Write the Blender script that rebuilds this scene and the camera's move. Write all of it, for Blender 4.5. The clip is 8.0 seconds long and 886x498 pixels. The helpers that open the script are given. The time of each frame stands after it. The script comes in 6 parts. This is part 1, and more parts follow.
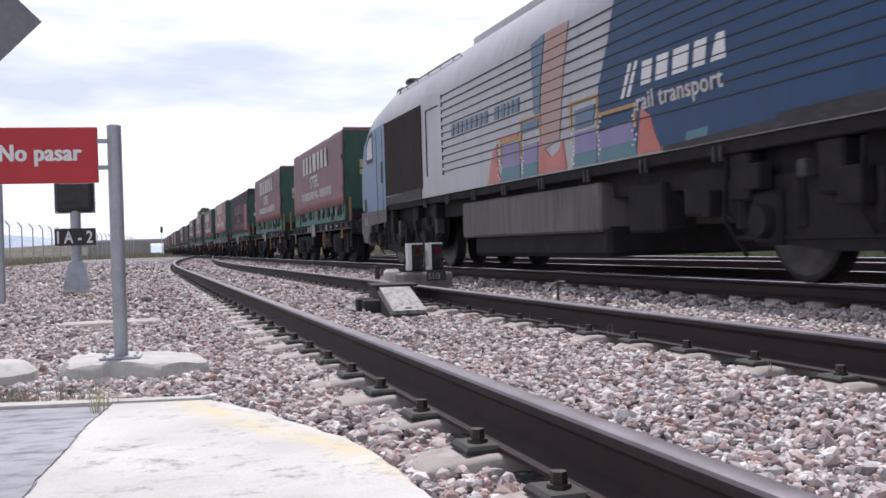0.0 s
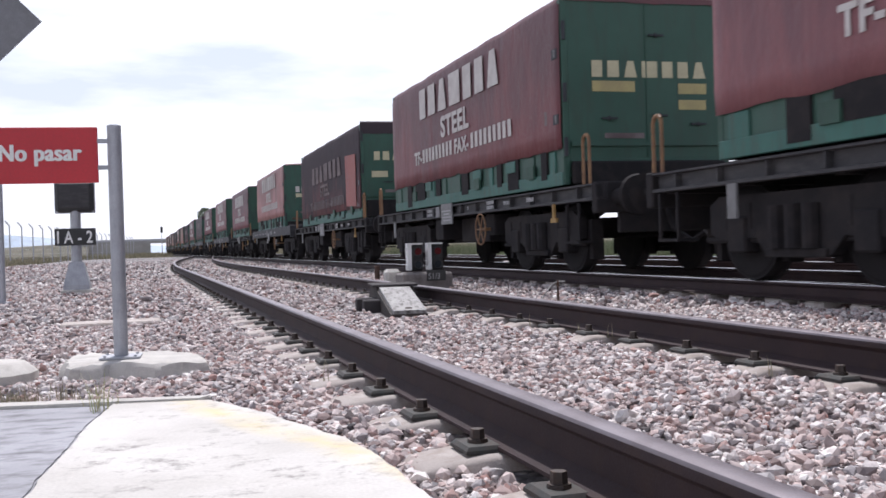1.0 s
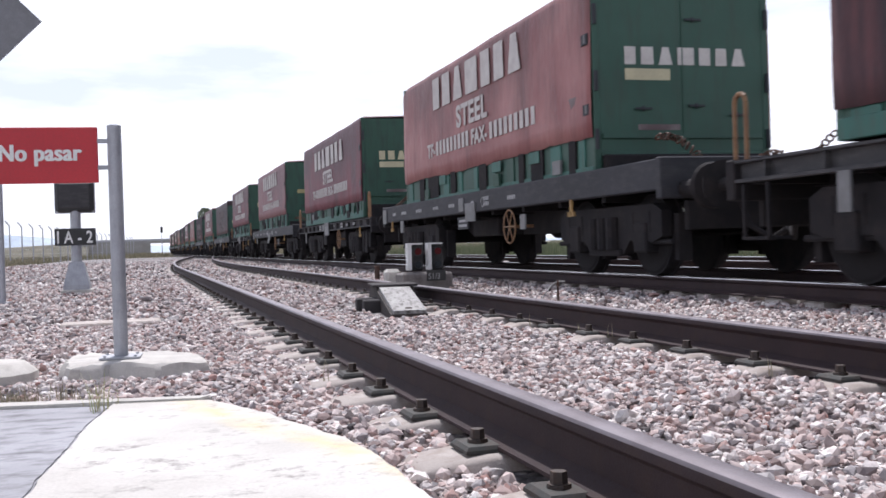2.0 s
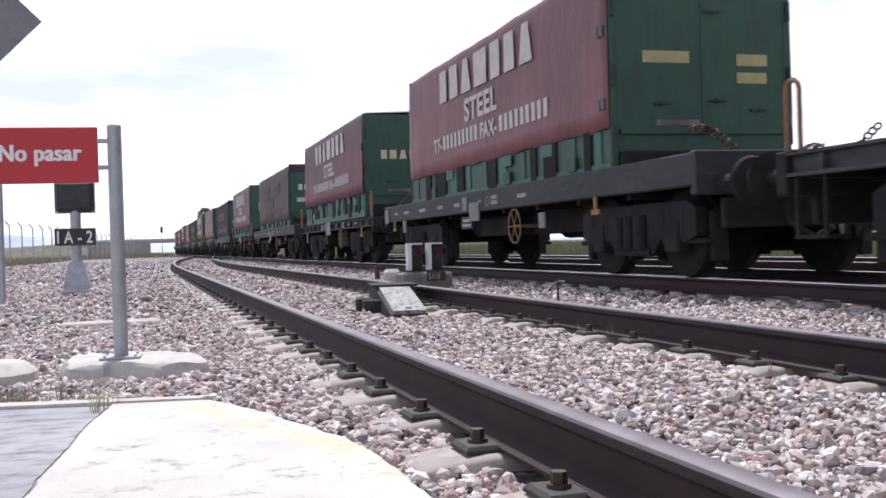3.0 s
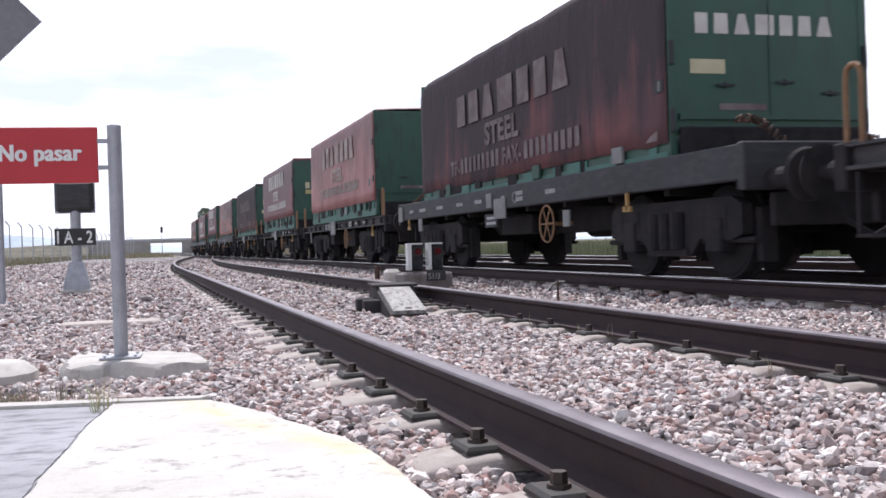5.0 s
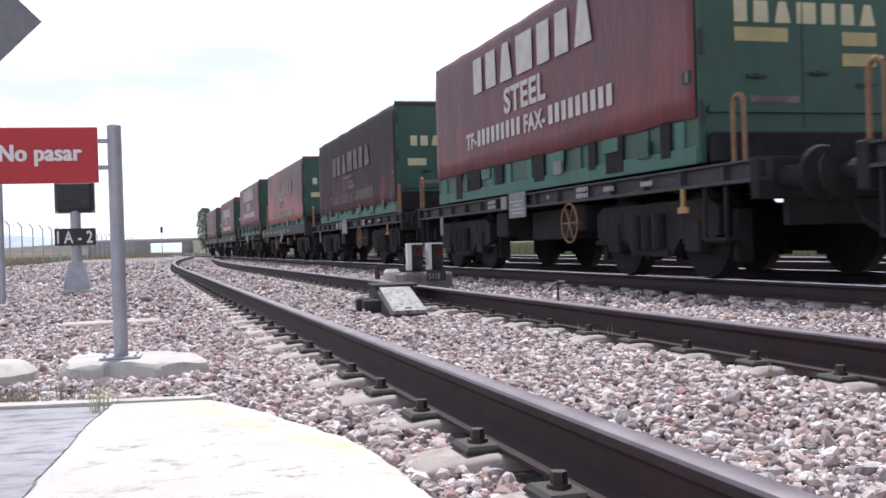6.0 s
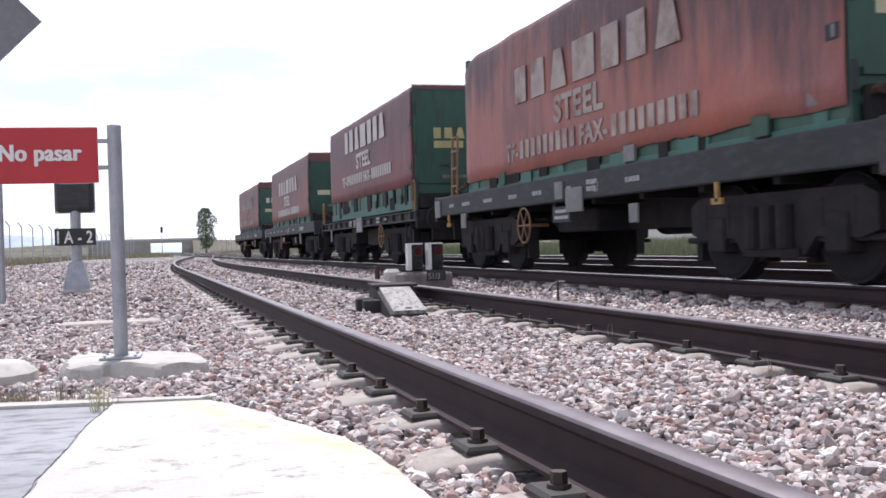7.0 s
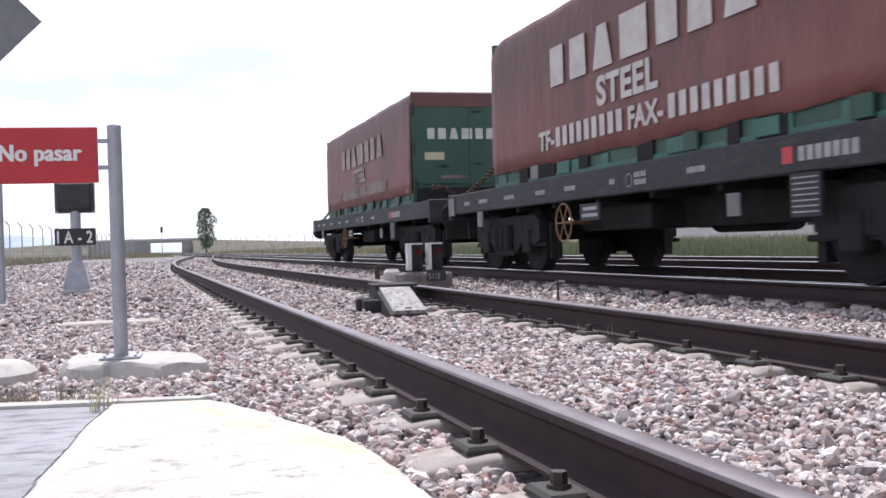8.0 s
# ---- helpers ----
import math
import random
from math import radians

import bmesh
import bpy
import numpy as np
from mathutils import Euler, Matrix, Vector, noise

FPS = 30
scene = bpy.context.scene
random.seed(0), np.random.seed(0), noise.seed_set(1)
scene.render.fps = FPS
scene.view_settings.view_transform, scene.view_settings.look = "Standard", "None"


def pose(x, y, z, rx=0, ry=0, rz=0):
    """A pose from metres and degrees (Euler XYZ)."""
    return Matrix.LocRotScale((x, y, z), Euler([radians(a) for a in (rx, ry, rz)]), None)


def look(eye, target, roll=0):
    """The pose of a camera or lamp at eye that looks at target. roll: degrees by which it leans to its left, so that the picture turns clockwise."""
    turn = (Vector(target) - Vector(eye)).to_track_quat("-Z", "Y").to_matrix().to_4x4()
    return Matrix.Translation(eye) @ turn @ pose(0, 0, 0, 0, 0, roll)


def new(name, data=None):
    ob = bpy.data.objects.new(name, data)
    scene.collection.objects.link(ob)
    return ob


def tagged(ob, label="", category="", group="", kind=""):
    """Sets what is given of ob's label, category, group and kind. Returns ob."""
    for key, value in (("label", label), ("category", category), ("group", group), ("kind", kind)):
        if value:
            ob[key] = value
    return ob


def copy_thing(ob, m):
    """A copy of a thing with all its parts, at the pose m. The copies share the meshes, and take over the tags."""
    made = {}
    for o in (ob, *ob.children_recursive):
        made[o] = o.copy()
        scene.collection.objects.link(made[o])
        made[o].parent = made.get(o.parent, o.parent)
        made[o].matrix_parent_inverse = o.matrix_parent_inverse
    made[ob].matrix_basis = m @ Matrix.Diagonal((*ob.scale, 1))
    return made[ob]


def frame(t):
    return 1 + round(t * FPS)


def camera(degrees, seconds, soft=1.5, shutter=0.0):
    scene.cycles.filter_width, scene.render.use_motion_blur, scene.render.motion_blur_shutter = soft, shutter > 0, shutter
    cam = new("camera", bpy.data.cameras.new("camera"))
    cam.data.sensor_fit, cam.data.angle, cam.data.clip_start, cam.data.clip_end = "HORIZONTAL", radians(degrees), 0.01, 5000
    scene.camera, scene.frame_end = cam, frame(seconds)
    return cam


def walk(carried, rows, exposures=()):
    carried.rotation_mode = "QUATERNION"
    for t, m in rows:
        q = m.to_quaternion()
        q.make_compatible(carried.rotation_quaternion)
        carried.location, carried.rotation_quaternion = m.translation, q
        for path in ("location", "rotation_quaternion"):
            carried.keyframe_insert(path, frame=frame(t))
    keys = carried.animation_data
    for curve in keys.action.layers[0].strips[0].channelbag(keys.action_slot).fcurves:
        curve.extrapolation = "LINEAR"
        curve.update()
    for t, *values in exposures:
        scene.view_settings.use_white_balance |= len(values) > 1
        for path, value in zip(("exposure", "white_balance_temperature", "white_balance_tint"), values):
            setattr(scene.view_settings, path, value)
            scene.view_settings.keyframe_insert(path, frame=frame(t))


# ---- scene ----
import random as rnd

# ---- camera: stands still on the platform end ----
cam = camera(46.67, 8.0, soft=1.6, shutter=0.05)
EYE = (0.0, 0.0, 0.5545)
YAW, PITCH = radians(16.43), radians(-0.314)
AIM = (EYE[0] + math.sin(YAW) * math.cos(PITCH), EYE[1] + math.cos(YAW) * math.cos(PITCH), EYE[2] + math.sin(PITCH))
walk(cam, [(0.0, look(EYE, AIM, -1.78)), (8.0, look(EYE, AIM, -1.78))],
     exposures=[(0.0, 0.14, 6120, 15.5), (1.0, 0.27, 6120, 15.5), (3.0, 0.37, 6120, 15.5), (5.0, 0.40, 6120, 15.5), (8.0, 0.45, 6120, 15.5)])

# ---- world and sun ----
SUN_AZ, SUN_EL = radians(13), radians(62)
world = bpy.data.worlds.new("sky")
scene.world = world
world.use_nodes = True
wn, wl = world.node_tree.nodes, world.node_tree.links
wn.clear()
w_out = wn.new("ShaderNodeOutputWorld")
w_bg = wn.new("ShaderNodeBackground")
w_sky = wn.new("ShaderNodeTexSky")
w_sky.sky_type = "NISHITA"
w_sky.sun_disc = False
w_sky.sun_elevation, w_sky.sun_rotation = SUN_EL, SUN_AZ
w_sky.air_density, w_sky.dust_density = 1.0, 2.0
w_tc = wn.new("ShaderNodeTexCoord")
w_map = wn.new("ShaderNodeMapping")
w_map.inputs["Scale"].default_value = (1.0, 1.0, 4.5)
w_map.inputs["Location"].default_value = (0.35, 0.1, 0.2)
w_noise = wn.new("ShaderNodeTexNoise")
w_noise.inputs["Scale"].default_value = 3.2
w_noise.inputs["Detail"].default_value = 7.0
w_noise.inputs["Roughness"].default_value = 0.52
w_ramp = wn.new("ShaderNodeValToRGB")
w_ramp.color_ramp.elements[0].position = 0.34
w_ramp.color_ramp.elements[0].color = (0.45, 0.45, 0.45, 1)
w_ramp.color_ramp.elements[1].position = 0.52
w_ramp.color_ramp.elements[1].color = (1, 1, 1, 1)
w_mix = wn.new("ShaderNodeMix")
w_mix.data_type = "RGBA"
w_mix.inputs["B"].default_value = (12.1, 12.3, 12.8, 1)
# haze and cloud are thick low down and thin towards the zenith
w_sep = wn.new("ShaderNodeSeparateXYZ")
w_haze = wn.new("ShaderNodeMapRange")
w_haze.inputs["From Min"].default_value, w_haze.inputs["From Max"].default_value = 0.22, 0.70
w_haze.inputs["To Min"].default_value, w_haze.inputs["To Max"].default_value = 1.0, 0.22
w_mul = wn.new("ShaderNodeMath")
w_mul.operation = "MULTIPLY"
wl.new(w_tc.outputs["Generated"], w_sep.inputs["Vector"])
wl.new(w_sep.outputs["Z"], w_haze.inputs["Value"])
wl.new(w_haze.outputs["Result"], w_mul.inputs[1])
wl.new(w_tc.outputs["Generated"], w_map.inputs["Vector"])
wl.new(w_map.outputs["Vector"], w_noise.inputs["Vector"])
wl.new(w_noise.outputs["Fac"], w_ramp.inputs["Fac"])
wl.new(w_ramp.outputs["Color"], w_mul.inputs[0])
wl.new(w_mul.outputs[0], w_mix.inputs["Factor"])
wl.new(w_sky.outputs["Color"], w_mix.inputs["A"])
wl.new(w_mix.outputs["Result"], w_bg.inputs["Color"])
w_bg.inputs["Strength"].default_value = 0.085
wl.new(w_bg.outputs["Background"], w_out.inputs["Surface"])

sun = new("sun", bpy.data.lights.new("sun", "SUN"))
sun.data.energy, sun.data.angle, sun.data.color = 3.6, radians(0.6), (1.0, 0.96, 0.90)
SUN_TO = Vector((math.sin(SUN_AZ) * math.cos(SUN_EL), math.cos(SUN_AZ) * math.cos(SUN_EL), math.sin(SUN_EL)))
sun.matrix_world = look(tuple(SUN_TO * 60), (0, 0, 0))


# ---- materials ----
def mix_node(nt, kind, fac, a, b):
    n = nt.nodes.new("ShaderNodeMix")
    n.data_type, n.blend_type = "RGBA", kind
    for sock, v in (("Factor", fac), ("A", a), ("B", b)):
        if isinstance(v, bpy.types.NodeSocket):
            nt.links.new(v, n.inputs[sock])
        elif sock == "Factor":
            n.inputs[sock].default_value = v
        else:
            n.inputs[sock].default_value = (*v, 1) if len(v) == 3 else v
    return n.outputs["Result"]


def noise_node(nt, vec, scale, detail=5, rough=0.55, stretch=None, lo=0.35, hi=0.65):
    if stretch:
        m = nt.nodes.new("ShaderNodeMapping")
        m.inputs["Scale"].default_value = stretch
        nt.links.new(vec, m.inputs["Vector"])
        vec = m.outputs["Vector"]
    n = nt.nodes.new("ShaderNodeTexNoise")
    n.inputs["Scale"].default_value, n.inputs["Detail"].default_value, n.inputs["Roughness"].default_value = scale, detail, rough
    nt.links.new(vec, n.inputs["Vector"])
    r = nt.nodes.new("ShaderNodeMapRange")
    r.inputs["From Min"].default_value, r.inputs["From Max"].default_value = lo, hi
    nt.links.new(n.outputs["Fac"], r.inputs["Value"])
    return r.outputs["Result"], n.outputs["Fac"]


def surface(name, base, rough=0.7, metal=0.0, second=None, big=1.5, dirt=None, dirt_scale=6.0, dirt_amount=0.5,
            grain=60.0, bump=0.15, streak=None, per_object=0.0, per_island=None, bump_dist=0.004, gloss=0.5):
    """A weathered procedural surface: two colours at a large scale, dirt or rust at a middle one, grain in bump."""
    m = bpy.data.materials.new(name)
    m.use_nodes = True
    nt = m.node_tree
    b = nt.nodes["Principled BSDF"]
    tc = nt.nodes.new("ShaderNodeTexCoord").outputs["Object"]
    col = base
    second = second or tuple(c * 0.8 for c in base)
    f, _ = noise_node(nt, tc, big, 4)
    col = mix_node(nt, "MIX", f, base, second)
    if dirt:
        f, raw = noise_node(nt, tc, dirt_scale, 6, 0.62, streak, 0.48, 0.70)
        mul = nt.nodes.new("ShaderNodeMath")
        mul.operation = "MULTIPLY"
        mul.inputs[1].default_value = dirt_amount
        nt.links.new(f, mul.inputs[0])
        col = mix_node(nt, "MIX", mul.outputs[0], col, dirt)
    f, fine = noise_node(nt, tc, grain, 4, 0.6, None, 0.3, 0.7)
    col = mix_node(nt, "MULTIPLY", 0.35, col, mix_node(nt, "MIX", f, (0.62, 0.62, 0.62), (1.15, 1.15, 1.15)))
    if per_object:
        info = nt.nodes.new("ShaderNodeObjectInfo")
        r = nt.nodes.new("ShaderNodeMapRange")
        r.inputs["To Min"].default_value, r.inputs["To Max"].default_value = 1 - per_object, 1 + per_object
        nt.links.new(info.outputs["Random"], r.inputs["Value"])
        hsv = nt.nodes.new("ShaderNodeHueSaturation")
        nt.links.new(r.outputs["Result"], hsv.inputs["Value"])
        nt.links.new(col, hsv.inputs["Color"])
        col = hsv.outputs["Color"]
    if per_island:
        geo = nt.nodes.new("ShaderNodeNewGeometry")
        ramp = nt.nodes.new("ShaderNodeValToRGB")
        ramp.color_ramp.interpolation = "LINEAR"
        while len(ramp.color_ramp.elements) < len(per_island):
            ramp.color_ramp.elements.new(0.5)
        for i, c in enumerate(per_island):
            ramp.color_ramp.elements[i].position = i / (len(per_island) - 1)
            ramp.color_ramp.elements[i].color = (*c, 1)
        nt.links.new(geo.outputs["Random Per Island"], ramp.inputs["Fac"])
        col = mix_node(nt, "MULTIPLY", 0.5, ramp.outputs["Color"], mix_node(nt, "MIX", f, (0.6, 0.6, 0.6), (1.2, 1.2, 1.2)))
    nt.links.new(col, b.inputs["Base Color"])
    rr = nt.nodes.new("ShaderNodeMapRange")
    rr.inputs["To Min"].default_value, rr.inputs["To Max"].default_value = max(rough - 0.12, 0.05), min(rough + 0.12, 1)
    nt.links.new(f, rr.inputs["Value"])
    nt.links.new(rr.outputs["Result"], b.inputs["Roughness"])
    b.inputs["Metallic"].default_value = metal
    b.inputs["Specular IOR Level"].default_value = gloss
    if bump:
        bp = nt.nodes.new("ShaderNodeBump")
        bp.inputs["Strength"].default_value, bp.inputs["Distance"].default_value = bump, bump_dist
        nt.links.new(fine, bp.inputs["Height"])
        nt.links.new(bp.outputs["Normal"], b.inputs["Normal"])
    return m


M = {}
M["stone"] = surface("ballast_stone", (0.4, 0.36, 0.34), 0.85, bump=0.5, grain=45, per_island=[
    (0.055, 0.05, 0.052), (0.37, 0.27, 0.25), (0.60, 0.50, 0.47), (0.15, 0.125, 0.13), (0.68, 0.62, 0.59), (0.30, 0.16, 0.135), (0.84, 0.80, 0.77), (0.24, 0.215, 0.225), (0.74, 0.68, 0.65), (0.50, 0.40, 0.38)])
M["bed"] = surface("ballast_bed", (0.15, 0.125, 0.12), 0.9, second=(0.10, 0.085, 0.082), big=0.6, dirt=(0.12, 0.11, 0.105), dirt_scale=14, dirt_amount=0.8, grain=22, bump=1.0, bump_dist=0.03)
bed_tree = M["bed"].node_tree
bed_bsdf = bed_tree.nodes["Principled BSDF"]
bed_cells = bed_tree.nodes.new("ShaderNodeTexVoronoi")
bed_cells.inputs["Scale"].default_value = 26
bed_tc = bed_tree.nodes.new("ShaderNodeTexCoord")
bed_tree.links.new(bed_tc.outputs["Object"], bed_cells.inputs["Vector"])
bed_tone = bed_tree.nodes.new("ShaderNodeSeparateColor")
bed_tree.links.new(bed_cells.outputs["Color"], bed_tone.inputs["Color"])
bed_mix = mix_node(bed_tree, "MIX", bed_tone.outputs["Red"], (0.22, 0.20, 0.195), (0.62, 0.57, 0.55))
# cell rims darkened: shade between the stones, painted into the bed colour
bed_gap_shade = bed_tree.nodes.new("ShaderNodeMapRange")
bed_gap_shade.inputs["From Min"].default_value, bed_gap_shade.inputs["From Max"].default_value = 0.25, 0.62
bed_tree.links.new(bed_cells.outputs["Distance"], bed_gap_shade.inputs["Value"])
bed_tree.links.new(mix_node(bed_tree, "MIX", bed_gap_shade.outputs["Result"], bed_mix, (0.11, 0.10, 0.10)), bed_bsdf.inputs["Base Color"])
bed_bump = bed_tree.nodes.new("ShaderNodeBump")
bed_bump.invert = True
bed_bump.inputs["Strength"].default_value, bed_bump.inputs["Distance"].default_value = 0.9, 0.03
bed_tree.links.new(bed_cells.outputs["Distance"], bed_bump.inputs["Height"])
bed_tree.links.new(bed_bump.outputs["Normal"], bed_bsdf.inputs["Normal"])
M["earth"] = surface("dry_earth", (0.235, 0.21, 0.165), 0.95, second=(0.17, 0.165, 0.12), big=0.05, dirt=(0.13, 0.14, 0.08), dirt_scale=0.25, dirt_amount=0.8, grain=3, bump=0.8, bump_dist=0.05)
M["concrete"] = surface("old_concrete", (0.55, 0.53, 0.49), 0.85, second=(0.45, 0.43, 0.40), big=3, dirt=(0.25, 0.23, 0.21), dirt_scale=9, dirt_amount=0.5, grain=120, bump=0.35)
M["grey_concrete"] = surface("dark_weathered_concrete", (0.22, 0.20, 0.19), 0.9, second=(0.16, 0.145, 0.14), big=4, dirt=(0.09, 0.08, 0.075), dirt_scale=10, dirt_amount=0.7, grain=120, bump=0.4)
M["sleeper"] = surface("sleeper_concrete", (0.46, 0.415, 0.385), 0.88, second=(0.36, 0.315, 0.285), big=4, dirt=(0.22, 0.17, 0.14), dirt_scale=12, dirt_amount=0.6, grain=140, bump=0.35, per_object=0.1)
M["paving"] = surface("grey_paving", (0.36, 0.36, 0.385), 0.85, second=(0.30, 0.30, 0.32), big=3, dirt=(0.09, 0.09, 0.095), dirt_scale=9, dirt_amount=0.8, streak=(1.0, 2.0, 1.0), grain=100, bump=0.3)
M["rail"] = surface("brown_rail_steel", (0.042, 0.027, 0.029), 0.72, 0.0, second=(0.033, 0.022, 0.024), big=3, dirt=(0.055, 0.034, 0.027), dirt_scale=10, dirt_amount=0.5, grain=160, bump=0.2, gloss=0.2)
M["railtop"] = surface("worn_rail_head", (0.19, 0.17, 0.185), 0.48, 0.5, second=(0.14, 0.12, 0.13), big=6, grain=200, bump=0.08)
M["railshine"] = surface("polished_rail_head", (0.55, 0.54, 0.54), 0.22, 1.0, second=(0.48, 0.46, 0.46), big=4, grain=200, bump=0.03)
M["clip"] = surface("rail_clip", (0.030, 0.033, 0.031), 0.7, 0.1, second=(0.045, 0.036, 0.031), big=20, grain=150, bump=0.3)
M["bolt"] = surface("rusty_bolt", (0.055, 0.045, 0.040), 0.6, 0.4, second=(0.085, 0.055, 0.04), big=30, grain=200, bump=0.3)
M["galv"] = surface("galvanised_steel", (0.42, 0.43, 0.46), 0.5, 0.35, second=(0.34, 0.35, 0.38), big=8, dirt=(0.25, 0.25, 0.26), dirt_scale=14, dirt_amount=0.4, streak=(3, 3, 0.6), grain=120, bump=0.1)
M["red_sign"] = surface("red_sign_enamel", (0.50, 0.020, 0.030), 0.45, second=(0.44, 0.018, 0.028), big=3, grain=80, bump=0.03)
M["white"] = surface("white_paint", (0.78, 0.78, 0.76), 0.5, second=(0.70, 0.70, 0.68), big=5, grain=90, bump=0.05)
M["black"] = surface("black_paint", (0.018, 0.018, 0.020), 0.55, second=(0.03, 0.03, 0.03), big=6, grain=90, bump=0.1)
M["signal_grey"] = surface("signal_back_grey", (0.20, 0.20, 0.215), 0.55, second=(0.16, 0.16, 0.17), big=3, dirt=(0.3, 0.3, 0.31), dirt_scale=8, dirt_amount=0.3, grain=60, bump=0.08)
M["wood"] = surface("weathered_wood", (0.40, 0.39, 0.375), 0.85, second=(0.29, 0.28, 0.27), big=5, dirt=(0.085, 0.075, 0.07), dirt_scale=9, dirt_amount=0.95, streak=(3.0, 1.0, 3.0), grain=80, bump=0.5)
M["dark_wood"] = surface("tarred_wood", (0.032, 0.027, 0.026), 0.9, second=(0.055, 0.046, 0.042), big=6, grain=80, bump=0.5)
M["grey_timber"] = surface("dark_grey_timber", (0.050, 0.045, 0.046), 0.9, second=(0.034, 0.030, 0.031), big=6, grain=80, bump=0.5)
M["red_glass"] = surface("red_lens", (0.10, 0.010, 0.012), 0.2, second=(0.07, 0.008, 0.010), big=8, grain=30, bump=0)
M["under"] = surface("sooty_underframe", (0.0165, 0.015, 0.017), 0.95, 0.0, second=(0.024, 0.021, 0.022), big=2.5, dirt=(0.036, 0.030, 0.029), dirt_scale=5, dirt_amount=0.6, grain=50, bump=0.3, gloss=0.3)
M["sill"] = surface("dusty_black_sill", (0.034, 0.033, 0.037), 0.75, 0.05, second=(0.048, 0.046, 0.049), big=1.2, dirt=(0.095, 0.09, 0.088), dirt_scale=4, dirt_amount=0.6, streak=(1, 1, 3), grain=60, bump=0.15)
M["sill_grey"] = surface("grey_sill", (0.038, 0.038, 0.045), 0.65, 0.05, second=(0.030, 0.030, 0.035), big=1.2, dirt=(0.085, 0.08, 0.08), dirt_scale=4, dirt_amount=0.45, streak=(1, 1, 3), grain=60, bump=0.15, gloss=0.3)
M["plate"] = surface("dusty_white_plate", (0.20, 0.20, 0.205), 0.6, second=(0.15, 0.15, 0.15), big=5, dirt=(0.12, 0.11, 0.10), dirt_scale=9, dirt_amount=0.5, grain=70, bump=0.05)
M["mark"] = surface("faded_white_marking", (0.40, 0.40, 0.40), 0.7, second=(0.28, 0.28, 0.28), big=9, grain=60, bump=0)
M["yellow"] = surface("yellow_paint", (0.40, 0.25, 0.075), 0.65, second=(0.30, 0.17, 0.055), big=5, dirt=(0.2, 0.12, 0.06), dirt_scale=9, dirt_amount=0.5, grain=80, bump=0.1)
M["ochre"] = surface("ochre_rail_paint", (0.24, 0.13, 0.055), 0.6, second=(0.18, 0.09, 0.045), big=8, grain=80, bump=0.1)
M["chain"] = surface("rusty_chain", (0.075, 0.05, 0.04), 0.75, 0.3, second=(0.12, 0.06, 0.04), big=10, grain=80, bump=0.3)
M["green"] = surface("green_container_steel", (0.025, 0.074, 0.053), 0.62, second=(0.033, 0.090, 0.065), big=1.2, dirt=(0.035, 0.06, 0.045), dirt_scale=3, dirt_amount=0.6, streak=(2.5, 2.5, 0.5), grain=50, bump=0.08)
M["green_light"] = surface("faded_green_steel", (0.046, 0.150, 0.120), 0.65, second=(0.032, 0.115, 0.092), big=1.5, dirt=(0.06, 0.07, 0.05), dirt_scale=4, dirt_amount=0.6, streak=(2.5, 2.5, 0.5), grain=50, bump=0.1)
M["green_dark"] = surface("dark_green_sheet", (0.021, 0.066, 0.044), 0.65, second=(0.026, 0.078, 0.052), big=1.0, dirt=(0.02, 0.035, 0.03), dirt_scale=3, dirt_amount=0.6, streak=(2.5, 2.5, 0.5), grain=40, bump=0.1)
M["letter"] = surface("sign_white_lettering", (0.60, 0.57, 0.54), 0.7, second=(0.50, 0.46, 0.44), big=4, grain=60, bump=0)
M["letter_worn"] = surface("worn_pale_lettering", (0.205, 0.165, 0.165), 0.75, second=(0.115, 0.085, 0.088), big=3, dirt=(0.10, 0.06, 0.06), dirt_scale=2.5, dirt_amount=0.8, grain=60, bump=0)
M["letter_faded"] = surface("faded_cream_lettering", (0.42, 0.37, 0.33), 0.75, second=(0.34, 0.27, 0.25), big=3, dirt=(0.16, 0.085, 0.08), dirt_scale=2.2, dirt_amount=0.9, grain=60, bump=0)
M["letter_cream"] = surface("cream_lettering", (0.55, 0.50, 0.33), 0.7, second=(0.48, 0.43, 0.29), big=4, grain=60, bump=0)
M["letter_yellow"] = surface("yellow_lettering", (0.44, 0.37, 0.17), 0.75, second=(0.36, 0.30, 0.15), big=4, grain=60, bump=0)
M["loco_grey"] = surface("silver_grey_paint", (0.43, 0.425, 0.445), 0.45, 0.05, second=(0.39, 0.38, 0.395), big=0.8, dirt=(0.22, 0.19, 0.17), dirt_scale=2, dirt_amount=0.35, streak=(2.5, 2.5, 0.4), grain=60, bump=0.04)
M["loco_blue"] = surface("dark_blue_paint", (0.016, 0.056, 0.145), 0.55, gloss=0.35, second=(0.020, 0.064, 0.155), big=0.7, dirt=(0.026, 0.046, 0.085), dirt_scale=2, dirt_amount=0.5, streak=(2.5, 2.5, 0.4), grain=60, bump=0.04)
M["cab_blue"] = surface("light_blue_cab_paint", (0.036, 0.105, 0.22), 0.42, second=(0.044, 0.12, 0.24), big=0.8, dirt=(0.036, 0.07, 0.13), dirt_scale=2, dirt_amount=0.6, streak=(2.5, 2.5, 0.4), grain=60, bump=0.04)
M["loco_tank"] = surface("dusty_tank_paint", (0.155, 0.138, 0.138), 0.75, second=(0.12, 0.105, 0.103), big=1, dirt=(0.055, 0.046, 0.043), dirt_scale=3, dirt_amount=0.6, streak=(2.5, 2.5, 0.4), grain=50, bump=0.1)
